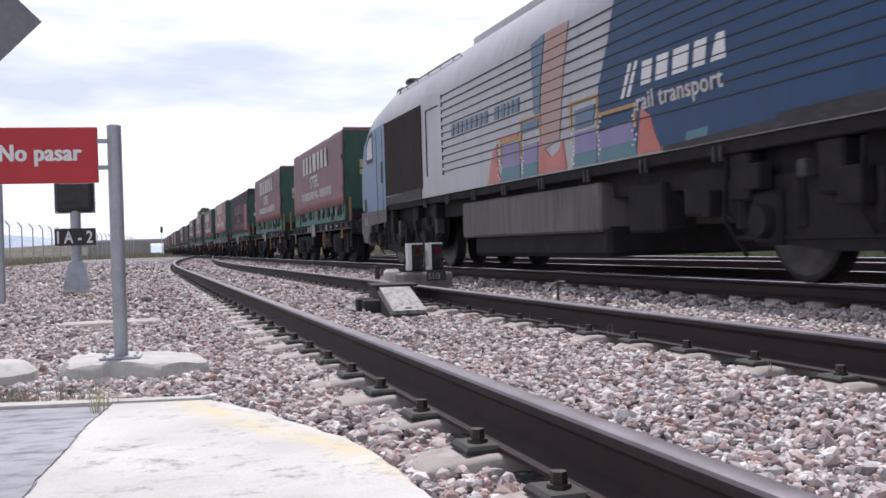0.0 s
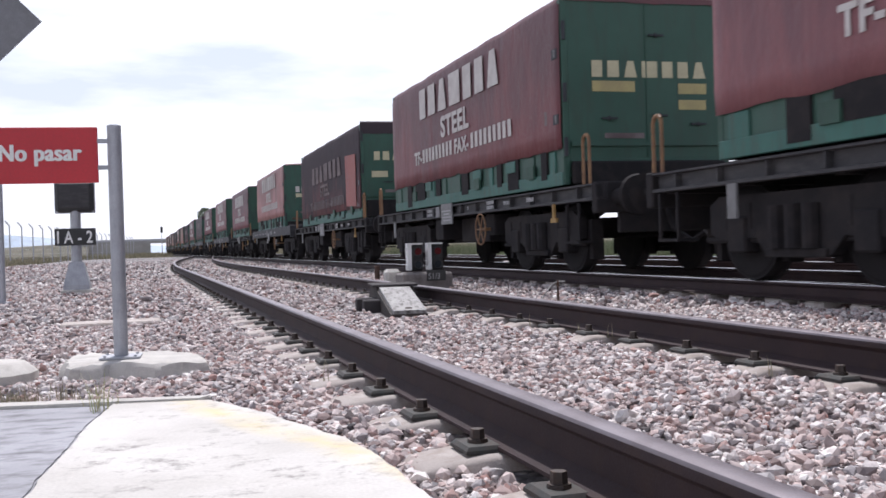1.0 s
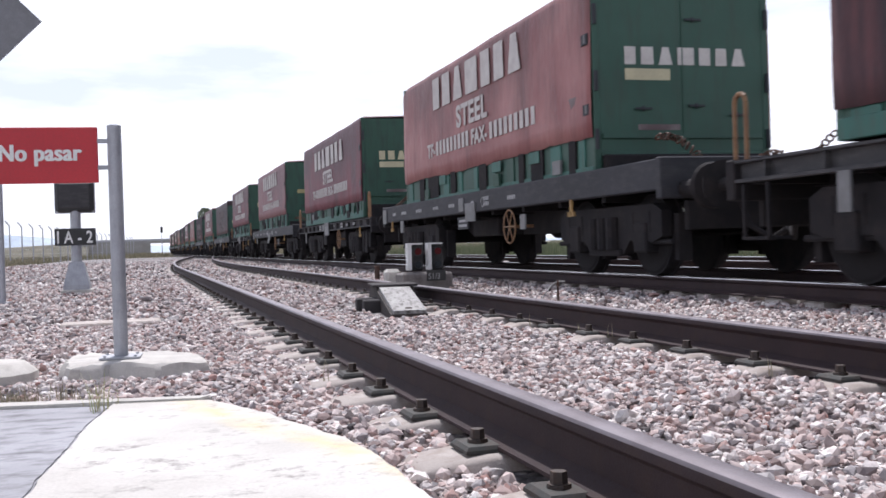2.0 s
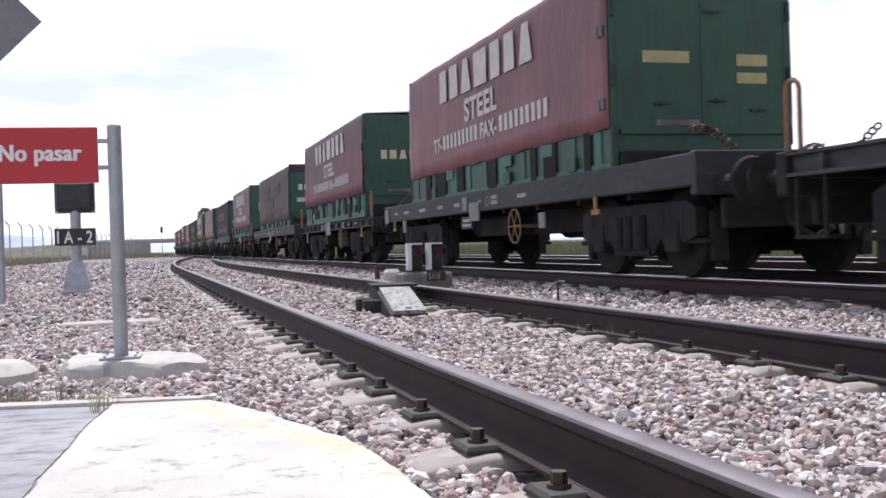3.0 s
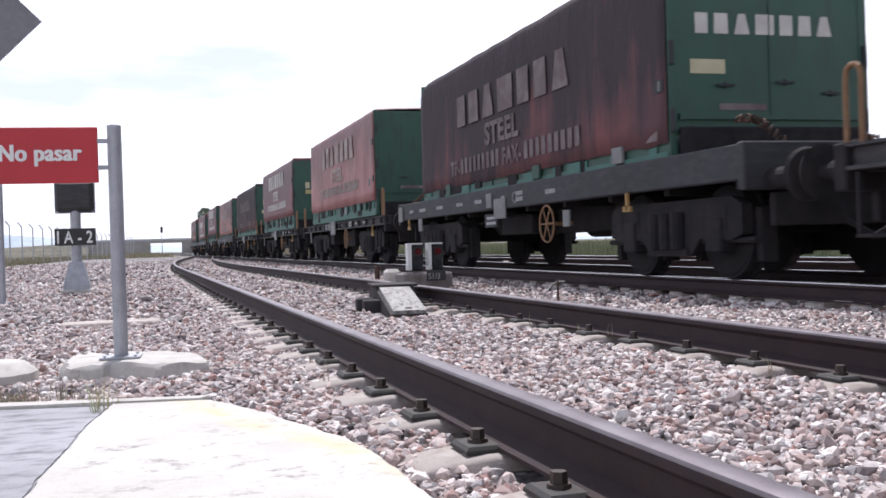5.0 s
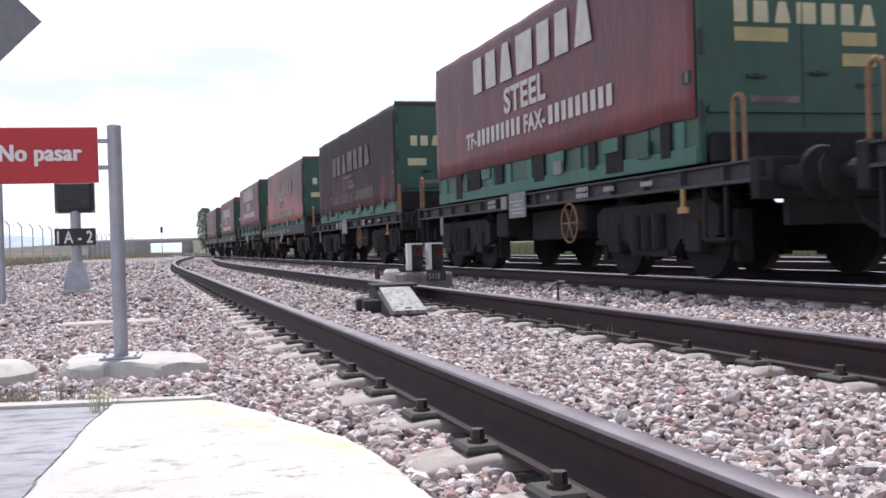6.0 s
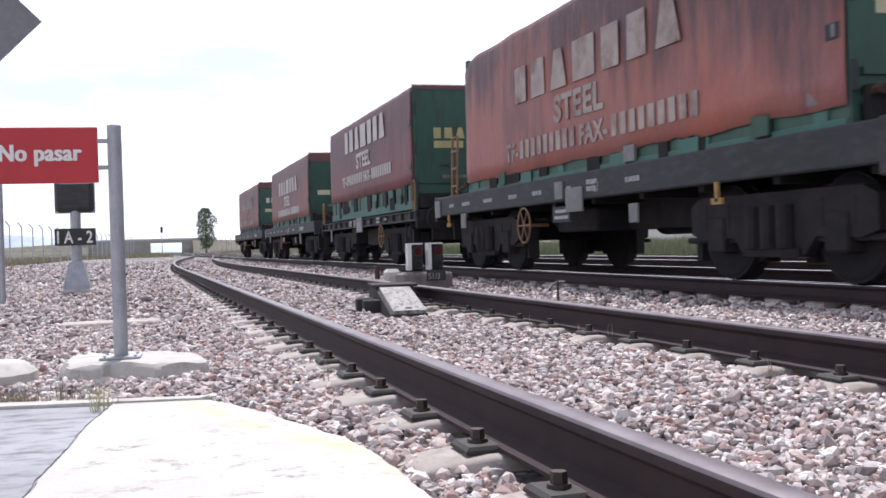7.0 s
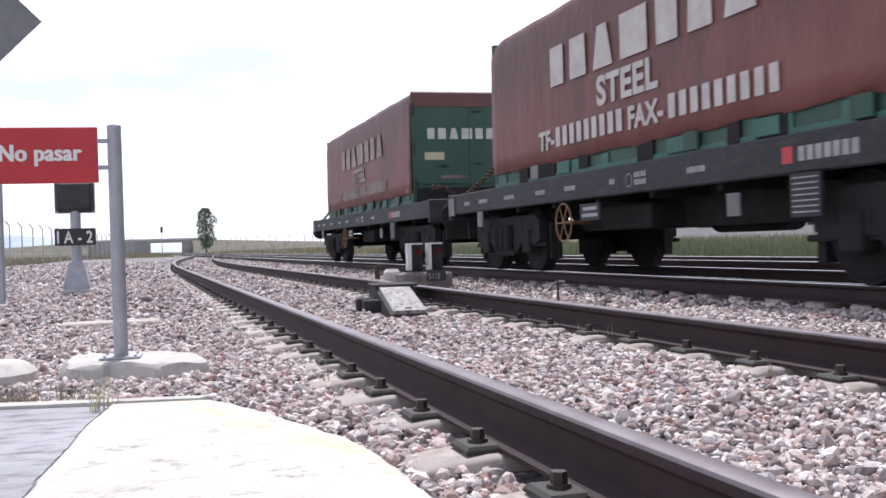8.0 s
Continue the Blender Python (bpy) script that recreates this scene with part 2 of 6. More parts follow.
M["grille"] = surface("rusty_grille", (0.020, 0.016, 0.016), 0.85, 0.1, second=(0.030, 0.019, 0.016), big=2, dirt=(0.060, 0.027, 0.017), dirt_scale=1.5, dirt_amount=0.4, streak=(1, 2, 0.4), grain=30, bump=0.4)
M["groove"] = surface("dark_groove", (0.022, 0.024, 0.03), 0.7, second=(0.03, 0.032, 0.038), big=3, grain=60, bump=0)
M["salmon"] = surface("pale_salmon_livery", (0.42, 0.23, 0.18), 0.5, second=(0.40, 0.27, 0.23), big=1.2, grain=60, bump=0.03)
M["slate"] = surface("slate_blue_livery", (0.085, 0.15, 0.24), 0.5, second=(0.12, 0.17, 0.24), big=1.2, grain=60, bump=0.03)
M["orange"] = surface("orange_livery", (0.52, 0.15, 0.12), 0.45, second=(0.44, 0.10, 0.06), big=2, grain=60, bump=0.03)
M["teal"] = surface("teal_livery", (0.075, 0.20, 0.23), 0.5, second=(0.07, 0.17, 0.21), big=2, grain=60, bump=0.03)
M["purple"] = surface("purple_livery", (0.24, 0.20, 0.37), 0.5, second=(0.21, 0.17, 0.33), big=2, grain=60, bump=0.03)
M["amber"] = surface("amber_livery", (0.38, 0.23, 0.06), 0.5, second=(0.46, 0.26, 0.05), big=2, grain=60, bump=0.03)
M["wheel"] = surface("wheel_steel", (0.017, 0.015, 0.016), 0.85, 0.0, second=(0.014, 0.0125, 0.013), big=4, grain=80, bump=0.15, gloss=0.2)
M["bright_rim"] = surface("bright_wheel_face", (0.085, 0.077, 0.073), 0.5, 0.4, second=(0.035, 0.03, 0.03), big=5, grain=60, bump=0.2)
M["glass"] = surface("dark_cab_glass", (0.02, 0.025, 0.03), 0.08, second=(0.025, 0.03, 0.035), big=2, grain=20, bump=0)
M["far_white"] = surface("far_white_wall", (0.65, 0.64, 0.62), 0.8, second=(0.58, 0.57, 0.55), big=0.2, grain=4, bump=0)
M["far_roof"] = surface("far_grey_roof", (0.35, 0.34, 0.34), 0.8, second=(0.30, 0.29, 0.29), big=0.2, grain=4, bump=0)
M["bridge"] = surface("bridge_concrete", (0.30, 0.29, 0.28), 0.85, second=(0.24, 0.23, 0.22), big=0.3, grain=5, bump=0)
M["leaf"] = surface("poplar_leaf", (0.055, 0.085, 0.035), 0.6, second=(0.04, 0.07, 0.03), big=1, grain=20, bump=0, per_island=[(0.06, 0.085, 0.05), (0.11, 0.15, 0.08), (0.17, 0.21, 0.13)])
M["weed_leaf"] = surface("yellow_green_weed_leaf", (0.38, 0.38, 0.17), 0.7, grain=20, bump=0, per_island=[(0.30, 0.33, 0.12), (0.46, 0.44, 0.22), (0.52, 0.47, 0.28), (0.26, 0.32, 0.11)])
M["grass"] = surface("green_grass", (0.10, 0.16, 0.05), 0.7, grain=20, bump=0, per_island=[(0.09, 0.12, 0.06), (0.15, 0.19, 0.095), (0.26, 0.26, 0.16), (0.12, 0.16, 0.08)])
M["straw"] = surface("dry_grass", (0.35, 0.31, 0.16), 0.8, grain=20, bump=0, per_island=[(0.17, 0.165, 0.10), (0.30, 0.26, 0.17), (0.36, 0.31, 0.21), (0.13, 0.145, 0.08)])
M["scrub"] = surface("olive_scrub", (0.19, 0.18, 0.14), 1.0, second=(0.23, 0.21, 0.165), big=0.08, dirt=(0.08, 0.09, 0.055), dirt_scale=0.4, dirt_amount=0.7, grain=2, bump=0.5, bump_dist=0.1)
M["bark"] = surface("grey_bark", (0.12, 0.10, 0.085), 0.9, big=4, grain=30, bump=0.5)
# distance haze is mixed into this pale blue, no air is modelled
M["hill"] = surface("hazed_far_hill", (0.46, 0.53, 0.62), 1.0, second=(0.42, 0.49, 0.58), big=0.004, grain=0.05, bump=0)


def slab_material():
    """Whitewash with dark scuffs and a worn yellow line that follows the broken edge."""
    m = surface("whitewashed_slab", (0.60, 0.58, 0.545), 0.85, second=(0.49, 0.47, 0.435), big=3, grain=110, bump=0.4)
    nt = m.node_tree
    b = nt.nodes["Principled BSDF"]
    col = b.inputs["Base Color"].links[0].from_socket
    tc = nt.nodes.new("ShaderNodeTexCoord").outputs["Object"]
    f, _ = noise_node(nt, tc, 15, 9, 0.78, (0.75, 0.9, 1), 0.525, 0.68)
    g, _ = noise_node(nt, tc, 2.6, 2, 0.5, None, 0.38, 0.56)
    both = nt.nodes.new("ShaderNodeMath")
    both.operation = "MULTIPLY"
    nt.links.new(f, both.inputs[0])
    nt.links.new(g, both.inputs[1])
    col = mix_node(nt, "MIX", both.outputs[0], col, (0.17, 0.155, 0.145))
    dot = nt.nodes.new("ShaderNodeVectorMath")
    dot.operation = "DOT_PRODUCT"
    dot.inputs[1].default_value = (0.945, 0.327, 0)
    nt.links.new(tc, dot.inputs[0])
    band = nt.nodes.new("ShaderNodeMapRange")
    band.inputs["From Min"].default_value, band.inputs["From Max"].default_value = 0.085, 0.0
    off = nt.nodes.new("ShaderNodeMath")
    off.operation = "SUBTRACT"
    off.inputs[1].default_value = 1.145
    mag = nt.nodes.new("ShaderNodeMath")
    mag.operation = "ABSOLUTE"
    nt.links.new(dot.outputs["Value"], off.inputs[0])
    nt.links.new(off.outputs[0], mag.inputs[0])
    nt.links.new(mag.outputs[0], band.inputs["Value"])
    h, _ = noise_node(nt, tc, 7, 6, 0.7, (0.8, 1, 1), 0.36, 0.66)
    wear = nt.nodes.new("ShaderNodeMath")
    wear.operation = "MULTIPLY"
    nt.links.new(band.outputs["Result"], wear.inputs[0])
    nt.links.new(h, wear.inputs[1])
    col = mix_node(nt, "MIX", wear.outputs[0], col, (0.64, 0.52, 0.27))
    nt.links.new(col, b.inputs["Base Color"])
    return m


M["slab"] = slab_material()


def tarp(name, base, second, soot, soot_amount, reach=0.5, rough=0.54):
    """Tarpaulin: faded cloth, soot that runs down in streaks from the top, folds in fine relief."""
    m = surface(name, base, rough, second=second, big=0.9, grain=35, bump=0.0, gloss=0.25)
    nt = m.node_tree
    b = nt.nodes["Principled BSDF"]
    col = b.inputs["Base Color"].links[0].from_socket
    geo = nt.nodes.new("ShaderNodeTexCoord").outputs["Object"]
    info = nt.nodes.new("ShaderNodeObjectInfo")
    add = nt.nodes.new("ShaderNodeVectorMath")
    comb = nt.nodes.new("ShaderNodeCombineXYZ")
    spread = nt.nodes.new("ShaderNodeMath")
    spread.operation = "MULTIPLY"
    spread.inputs[1].default_value = 60
    nt.links.new(info.outputs["Random"], spread.inputs[0])
    nt.links.new(spread.outputs[0], comb.inputs["Y"])
    nt.links.new(geo, add.inputs[0])
    nt.links.new(comb.outputs["Vector"], add.inputs[1])
    tc = add.outputs["Vector"]
    _, streak = noise_node(nt, tc, 1.9, 7, 0.66, (1.0, 1.6, 0.22))
    _, blot = noise_node(nt, tc, 0.55, 3, 0.5)
    sep = nt.nodes.new("ShaderNodeSeparateXYZ")
    nt.links.new(geo, sep.inputs[0])
    top = nt.nodes.new("ShaderNodeMapRange")
    top.inputs["From Min"].default_value, top.inputs["From Max"].default_value = 1.5, 3.75
    top.inputs["To Min"].default_value, top.inputs["To Max"].default_value = reach - 0.55, reach
    nt.links.new(sep.outputs["Z"], top.inputs["Value"])
    s1 = nt.nodes.new("ShaderNodeMath")
    s1.operation = "ADD"
    nt.links.new(streak, s1.inputs[0])
    nt.links.new(top.outputs["Result"], s1.inputs[1])
    s2 = nt.nodes.new("ShaderNodeMath")
    s2.operation = "ADD"
    nt.links.new(s1.outputs[0], s2.inputs[0])
    nt.links.new(blot, s2.inputs[1])
    r = nt.nodes.new("ShaderNodeMapRange")
    r.inputs["From Min"].default_value, r.inputs["From Max"].default_value = 1.06, 1.38
    r.inputs["To Max"].default_value = soot_amount
    nt.links.new(s2.outputs[0], r.inputs["Value"])
    col = mix_node(nt, "MIX", r.outputs["Result"], col, soot)
    nt.links.new(col, b.inputs["Base Color"])
    bp = nt.nodes.new("ShaderNodeBump")
    bp.inputs["Strength"].default_value, bp.inputs["Distance"].default_value = 0.6, 0.04
    _, fold = noise_node(nt, tc, 3.6, 5, 0.62, (1.0, 1.4, 0.6))
    nt.links.new(fold, bp.inputs["Height"])
    nt.links.new(bp.outputs["Normal"], b.inputs["Normal"])
    return m


TARPS = {
    "red": tarp("red_tarpaulin", (0.200, 0.065, 0.070), (0.163, 0.060, 0.067), (0.108, 0.056, 0.065), 0.8, 0.50),
    "mauve": tarp("dusty_mauve_tarpaulin", (0.265, 0.112, 0.118), (0.215, 0.090, 0.100), (0.15, 0.075, 0.088), 0.8, 0.50),
    "maroon": tarp("maroon_tarpaulin", (0.185, 0.043, 0.058), (0.145, 0.036, 0.050), (0.080, 0.036, 0.046), 0.85, 0.52),
    "black": tarp("soot_black_tarpaulin", (0.200, 0.080, 0.080), (0.110, 0.056, 0.062), (0.046, 0.037, 0.044), 0.95, 0.72, 0.8),
    "orange": tarp("faded_orange_tarpaulin", (0.36, 0.125, 0.095), (0.31, 0.135, 0.125), (0.075, 0.046, 0.056), 0.85, 0.50),
    "pink": tarp("bleached_pink_tarpaulin", (0.40, 0.19, 0.18), (0.27, 0.105, 0.105), (0.13, 0.07, 0.072), 0.7, 0.42),
    "rust": tarp("sooty_rust_tarpaulin", (0.155, 0.056, 0.052), (0.085, 0.042, 0.044), (0.046, 0.032, 0.038), 0.92, 0.74, 0.6),
    "clean": tarp("clean_red_tarpaulin", (0.30, 0.075, 0.062), (0.26, 0.068, 0.060), (0.16, 0.05, 0.048), 0.5, 0.2),
    "brown": tarp("brown_red_tarpaulin", (0.225, 0.092, 0.082), (0.18, 0.070, 0.064), (0.11, 0.060, 0.060), 0.75, 0.50),
}


# ---- mesh helpers ----
def part(name, bm, material, parent=None, label=""):
    me = bpy.data.meshes.new(name)
    bm.normal_update()
    bm.to_mesh(me)
    bm.free()
    me.materials.append(material)
    ob = new(name, me)
    if parent is not None:
        ob.parent = parent
    if label:
        ob["label"] = label
    return ob


def link(name, me, parent, m=None):
    ob = new(name, me)
    ob.parent = parent
    if m is not None:
        ob.matrix_basis = m
    return ob


def smooth(ob, angle=40):
    me = ob.data
    me.polygons.foreach_set("use_smooth", [True] * len(me.polygons))
    me.set_sharp_from_angle(angle=radians(angle))
    return ob


def box(bm, x0, x1, y0, y1, z0, z1, bevel=0.0, seg=1):
    g = bmesh.ops.create_cube(bm, size=1.0)
    vs = g["verts"]
    for v in vs:
        v.co = Vector((x0 + (v.co.x + 0.5) * (x1 - x0), y0 + (v.co.y + 0.5) * (y1 - y0), z0 + (v.co.z + 0.5) * (z1 - z0)))
    if bevel:
        es = {e for v in vs for e in v.link_edges}
        bmesh.ops.bevel(bm, geom=list(es), offset=bevel, segments=seg, affect="EDGES", profile=0.5)
    return bm


def boxes(*rows, bevel=0.0):
    bm = bmesh.new()
    for r in rows:
        box(bm, *r, bevel=bevel)
    return bm


def cyl(bm, p0, p1, r0, r1=None, seg=12):
    p0, p1 = Vector(p0), Vector(p1)
    r1 = r0 if r1 is None else r1
    d = p1 - p0
    m = Matrix.Translation((p0 + p1) / 2) @ d.to_track_quat("Z", "Y").to_matrix().to_4x4()
    bmesh.ops.create_cone(bm, cap_ends=True, segments=seg, radius1=r0, radius2=r1, depth=d.length, matrix=m)
    return bm


def tube(bm, pts, r, seg=8):
    for a, b in zip(pts[:-1], pts[1:]):
        cyl(bm, a, b, r, r, seg)
    return bm


def torus(bm, centre, axis, big, small, n=20, k=6):
    q = Vector(axis).to_track_quat("Z", "Y")
    vs = []
    for i in range(n):
        a = i / n * math.tau
        ring = []
        for j in range(k):
            b = j / k * math.tau
            p = Vector(((big + small * math.cos(b)) * math.cos(a), (big + small * math.cos(b)) * math.sin(a), small * math.sin(b)))
            ring.append(bm.verts.new(Vector(centre) + q @ p))
        vs.append(ring)
    for i in range(n):
        for j in range(k):
            bm.faces.new((vs[i][j], vs[(i + 1) % n][j], vs[(i + 1) % n][(j + 1) % k], vs[i][(j + 1) % k]))
    return bm


def loft(bm, rings, caps=True, closed=True):
    """Skins rings of points, all of the same count."""
    vr = [[bm.verts.new(p) for p in r] for r in rings]
    n = len(vr[0])
    for a, b in zip(vr[:-1], vr[1:]):
        for j in range(n if closed else n - 1):
            bm.faces.new((a[j], a[(j + 1) % n], b[(j + 1) % n], b[j]))
    if caps and closed:
        bm.faces.new(list(reversed(vr[0])))
        bm.faces.new(vr[-1])
    bmesh.ops.recalc_face_normals(bm, faces=bm.faces[:])
    return bm


def prism(bm, outline, axis, a, b):
    """Extrudes a 2D outline along an axis from a to b."""
    def at(p, s):
        u, v = p
        return {"x": (s, u, v), "y": (u, s, v), "z": (u, v, s)}[axis]
    return loft(bm, [[at(p, a) for p in outline], [at(p, b) for p in outline]])


def text_mesh(name, body, size, material, parent, m, thick=0.002, squeeze=1.0, label="", bold=0.0):
    cu = bpy.data.curves.new(name, "FONT")
    cu.body, cu.size, cu.extrude, cu.align_x, cu.offset = body, size, thick, "LEFT", bold
    cu.space_character = 1.06 if bold else 1.0
    tmp = new(name + "_curve", cu)
    me = bpy.data.meshes.new_from_object(tmp.evaluated_get(bpy.context.evaluated_depsgraph_get()))
    bpy.data.objects.remove(tmp)
    bpy.data.curves.remove(cu)
    me.transform(m @ Matrix.Diagonal((squeeze, 1, 1, 1)))
    me.materials.append(material)
    ob = new(name, me)
    ob.parent = parent
    if label:
        ob["label"] = label
    return ob


def thing(name, label, category, m=None, group="", kind=""):
    ob = new(name)
    if m is not None:
        ob.matrix_basis = m
    return tagged(ob, label, category, group, kind)


# ---- ground ----
NEAR_RAIL, FAR_RAIL = 1.01, 2.75          # siding rails, centre lines
MAIN_C, MAIN_TOP = 6.48, 0.12             # running line: centre and rail top
THIRD_C = 10.35
RAIL_H = 0.159
SIDING_FOOT = -0.028


def siding_shift(y):
    """The siding bends over towards the running line."""
    u = min(max((y - 27) / 98, 0), 1)
    return (MAIN_C - (NEAR_RAIL + FAR_RAIL) / 2) * (3 * u * u - 2 * u ** 3)


def sheet(name, xs, ys, height, material):
    bm = bmesh.new()
    rows = [[bm.verts.new((x, y, height(x, y))) for x in xs] for y in ys]
    for a, b in zip(rows[:-1], rows[1:]):
        for i in range(len(xs) - 1):
            bm.faces.new((a[i], a[i + 1], b[i + 1], b[i]))
    return smooth(part(name, bm, material))


def steps(a, b, n, power=1.0):
    return [a + (b - a) * (i / n) ** power for i in range(n + 1)]


def ground_h(x, y):
    far = min(max((math.hypot(x, y) - 20) / 60, 0), 1)
    return -0.16 + 0.25 * far * noise.noise(Vector((x * 0.03, y * 0.03, 0)))


ground_xs = [-3000, -900, -300, -120] + steps(-60, 60, 40) + [120, 300, 900, 3000]
ground_ys = [-3000, -600, -100] + steps(-20, 240, 65) + [320, 500, 900, 1600, 3200]
ground = sheet("ground", ground_xs, ground_ys, ground_h, M["earth"])
tagged(ground, "dry flat earth with patches of green and straw grass", "ground", kind="structure")


def bed_h(x, y):
    z = -0.080 + 0.02 * noise.noise(Vector((x * 1.3, y * 1.3, 3)))
    if x > 3.6:
        z -= 0.02
    if x < -7:
        z -= 0.02 * (-7 - x)
    if x > 11.5:
        z -= 0.06 * (x - 11.5)
    return z


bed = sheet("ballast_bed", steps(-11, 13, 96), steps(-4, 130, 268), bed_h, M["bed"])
tagged(bed, "bed of grey and pinkish crushed stone under the tracks", "ballast", kind="structure")


def stones(name, count, area, size, seed, label):
    """Broken ballast stones: twelve-cornered lumps squeezed and turned at random, in one mesh."""
    g = np.random.default_rng(seed)
    p = (1 + 5 ** 0.5) / 2
    ico = np.array([(-1, p, 0), (1, p, 0), (-1, -p, 0), (1, -p, 0), (0, -1, p), (0, 1, p), (0, -1, -p), (0, 1, -p), (p, 0, -1), (p, 0, 1), (-p, 0, -1), (-p, 0, 1)]) / 1.9
    tri = np.array([(0, 11, 5), (0, 5, 1), (0, 1, 7), (0, 7, 10), (0, 10, 11), (1, 5, 9), (5, 11, 4), (11, 10, 2), (10, 7, 6), (7, 1, 8),
                    (3, 9, 4), (3, 4, 2), (3, 2, 6), (3, 6, 8), (3, 8, 9), (4, 9, 5), (2, 4, 11), (6, 2, 10), (8, 6, 7), (9, 8, 1)])
    xy = area(g, count)
    n = len(xy)
    r = size(g, n)
    q = g.normal(size=(n, 4))
    q /= np.linalg.norm(q, axis=1)[:, None]
    w, x, y, z = q.T
    rot = np.stack([1 - 2 * (y * y + z * z), 2 * (x * y - z * w), 2 * (x * z + y * w), 2 * (x * y + z * w), 1 - 2 * (x * x + z * z), 2 * (y * z - x * w),
                    2 * (x * z - y * w), 2 * (y * z + x * w), 1 - 2 * (x * x + y * y)], 1).reshape(n, 3, 3)
    v = ico[None] * (1 + g.uniform(-0.38, 0.27, (n, 12, 1))) * g.uniform(0.60, 1.28, (n, 1, 3))
    v = np.einsum("nij,nkj->nki", rot, v) * r[:, None, None]
    base = np.array([bed_h(a, b) for a, b in xy])
    v[:, :, 2] *= g.uniform(0.6, 0.95, n)[:, None]
    v[:, :, 0] += xy[:, 0, None]
    v[:, :, 1] += xy[:, 1, None]
    v[:, :, 2] += (base + r * g.uniform(-0.1, 1.15, n))[:, None]
    me = bpy.data.meshes.new(name)
    me.vertices.add(n * 12)
    me.vertices.foreach_set("co", v.reshape(-1).astype(np.float32))
    f = (tri[None] + (np.arange(n) * 12)[:, None, None]).reshape(-1).astype(np.int32)
    me.loops.add(len(f))
    me.loops.foreach_set("vertex_index", f)
    me.polygons.add(n * 20)
    me.polygons.foreach_set("loop_start", np.arange(0, len(f), 3, dtype=np.int32))
    me.polygons.foreach_set("use_smooth", np.zeros(n * 20, dtype=bool))
    me.update(calc_edges=True)
    me.materials.append(M["stone"])
    ob = new(name, me)
    return tagged(ob, label, "ballast", kind="stuff")


SLEEPER_Y0, SLEEPER_STEP = 2.19, 0.60


def free_of_fixtures(x, y):
    """True where loose stones may lie: off the platform, rails, sleepers' rail seats and footings."""
    ok = ~((x < 0.50) & (y < 3.36) & ~((x > 0.20 + (3.12 - y) * 0.34) & (y > 2.2)))
    for r in (NEAR_RAIL, FAR_RAIL):
        ok &= np.abs(x - r) > 0.10
    for r in (MAIN_C - 0.87, MAIN_C + 0.87, THIRD_C - 0.87, THIRD_C + 0.87):
        ok &= np.abs(x - r) > 0.11
    ph = np.abs((y - SLEEPER_Y0 + 0.3) % SLEEPER_STEP - 0.3)
    patchy = np.sin(x * 41.0 + y * 13.0) * np.sin(y * 37.0 - x * 19.0) < 0.55
    seat = (ph < 0.115) & patchy & ((x > 0.80) & (x < NEAR_RAIL))
    ok &= ~seat
    ok &= ~((np.abs(x + 0.05) < 0.30) & (np.abs(y - 5.66) < 0.25))
    ok &= ~((x > 1.98) & (x < 2.62) & (y > 8.40) & (y < 10.9))
    ok &= ~((x > -0.69) & (x < 0.18) & (y > 9.25) & (y < 9.95))
    return ok


def near_area(g, count):
    d = np.sqrt(g.uniform(1.2 ** 2, 9.5 ** 2, count)) * np.where(g.random(count) < 0.25, 0.6, 1.0)
    a = np.radians(g.uniform(-10, 43, count))
    x, y = d * np.sin(a), d * np.cos(a)
    k = free_of_fixtures(x, y)
    return np.stack([x[k], y[k]], 1)


def mid_area(g, count):
    d = np.sqrt(g.uniform(9.3 ** 2, 24 ** 2, count))
    a = np.radians(g.uniform(-10, 43, count))
    x, y = d * np.sin(a), d * np.cos(a)
    k = free_of_fixtures(x, y) & (x < 12.5)
    return np.stack([x[k], y[k]], 1)


def far_area(g, count):
    y = g.uniform(23, 75, count)
    x = g.uniform(-9, 11.5, count)
    k = free_of_fixtures(x, y) & (np.degrees(np.arctan2(x, y)) > -9)
    s = np.array([siding_shift(b) for b in y])
    k &= (np.abs(x - s - NEAR_RAIL) > 0.12) & (np.abs(x - s - FAR_RAIL) > 0.12)
    return np.stack([x[k], y[k]], 1)


stones("ballast_stones", 86000, near_area, lambda g, n: np.minimum(g.lognormal(math.log(0.0138), 0.32, n), 0.026), 1, "loose grey, white and pinkish ballast stones beside the rails")
stones("ballast_stones", 60000, mid_area, lambda g, n: g.lognormal(math.log(0.0205), 0.28, n), 2, "loose grey and pinkish ballast stones farther along the tracks")
stones("ballast_stones", 19000, far_area, lambda g, n: g.lognormal(math.log(0.040), 0.25, n), 3, "pale crushed ballast stones in the distance between the tracks")

def side_area(g, count):
    x, y = g.uniform(-6, 12.5, count), g.uniform(-4, 16, count)
    a = np.degrees(np.arctan2(x, np.maximum(y, 0.01)))
    k = free_of_fixtures(x, y) & ((y < 0.8) | (a < -9.5) | (a > 42.5)) & ~((x < 0.5) & (x > -3.3) & (y < 3.7))
    return np.stack([x[k], y[k]], 1)


stones("ballast_stones", 16000, side_area, lambda g, n: g.lognormal(math.log(0.026), 0.28, n), 4, "loose ballast stones around the platform end")

# ---- rails ----
RAIL_SIDE = [(0.070, 0.0), (0.070, 0.011), (0.030, 0.024), (0.010, 0.038), (0.008, 0.105), (0.018, 0.118), (0.035, 0.125), (0.036, 0.147), (0.031, 0.155), (0.020, 0.159)]
RAIL_OUT = [(-x, z) for x, z in RAIL_SIDE] + [(x, z) for x, z in reversed(RAIL_SIDE)]


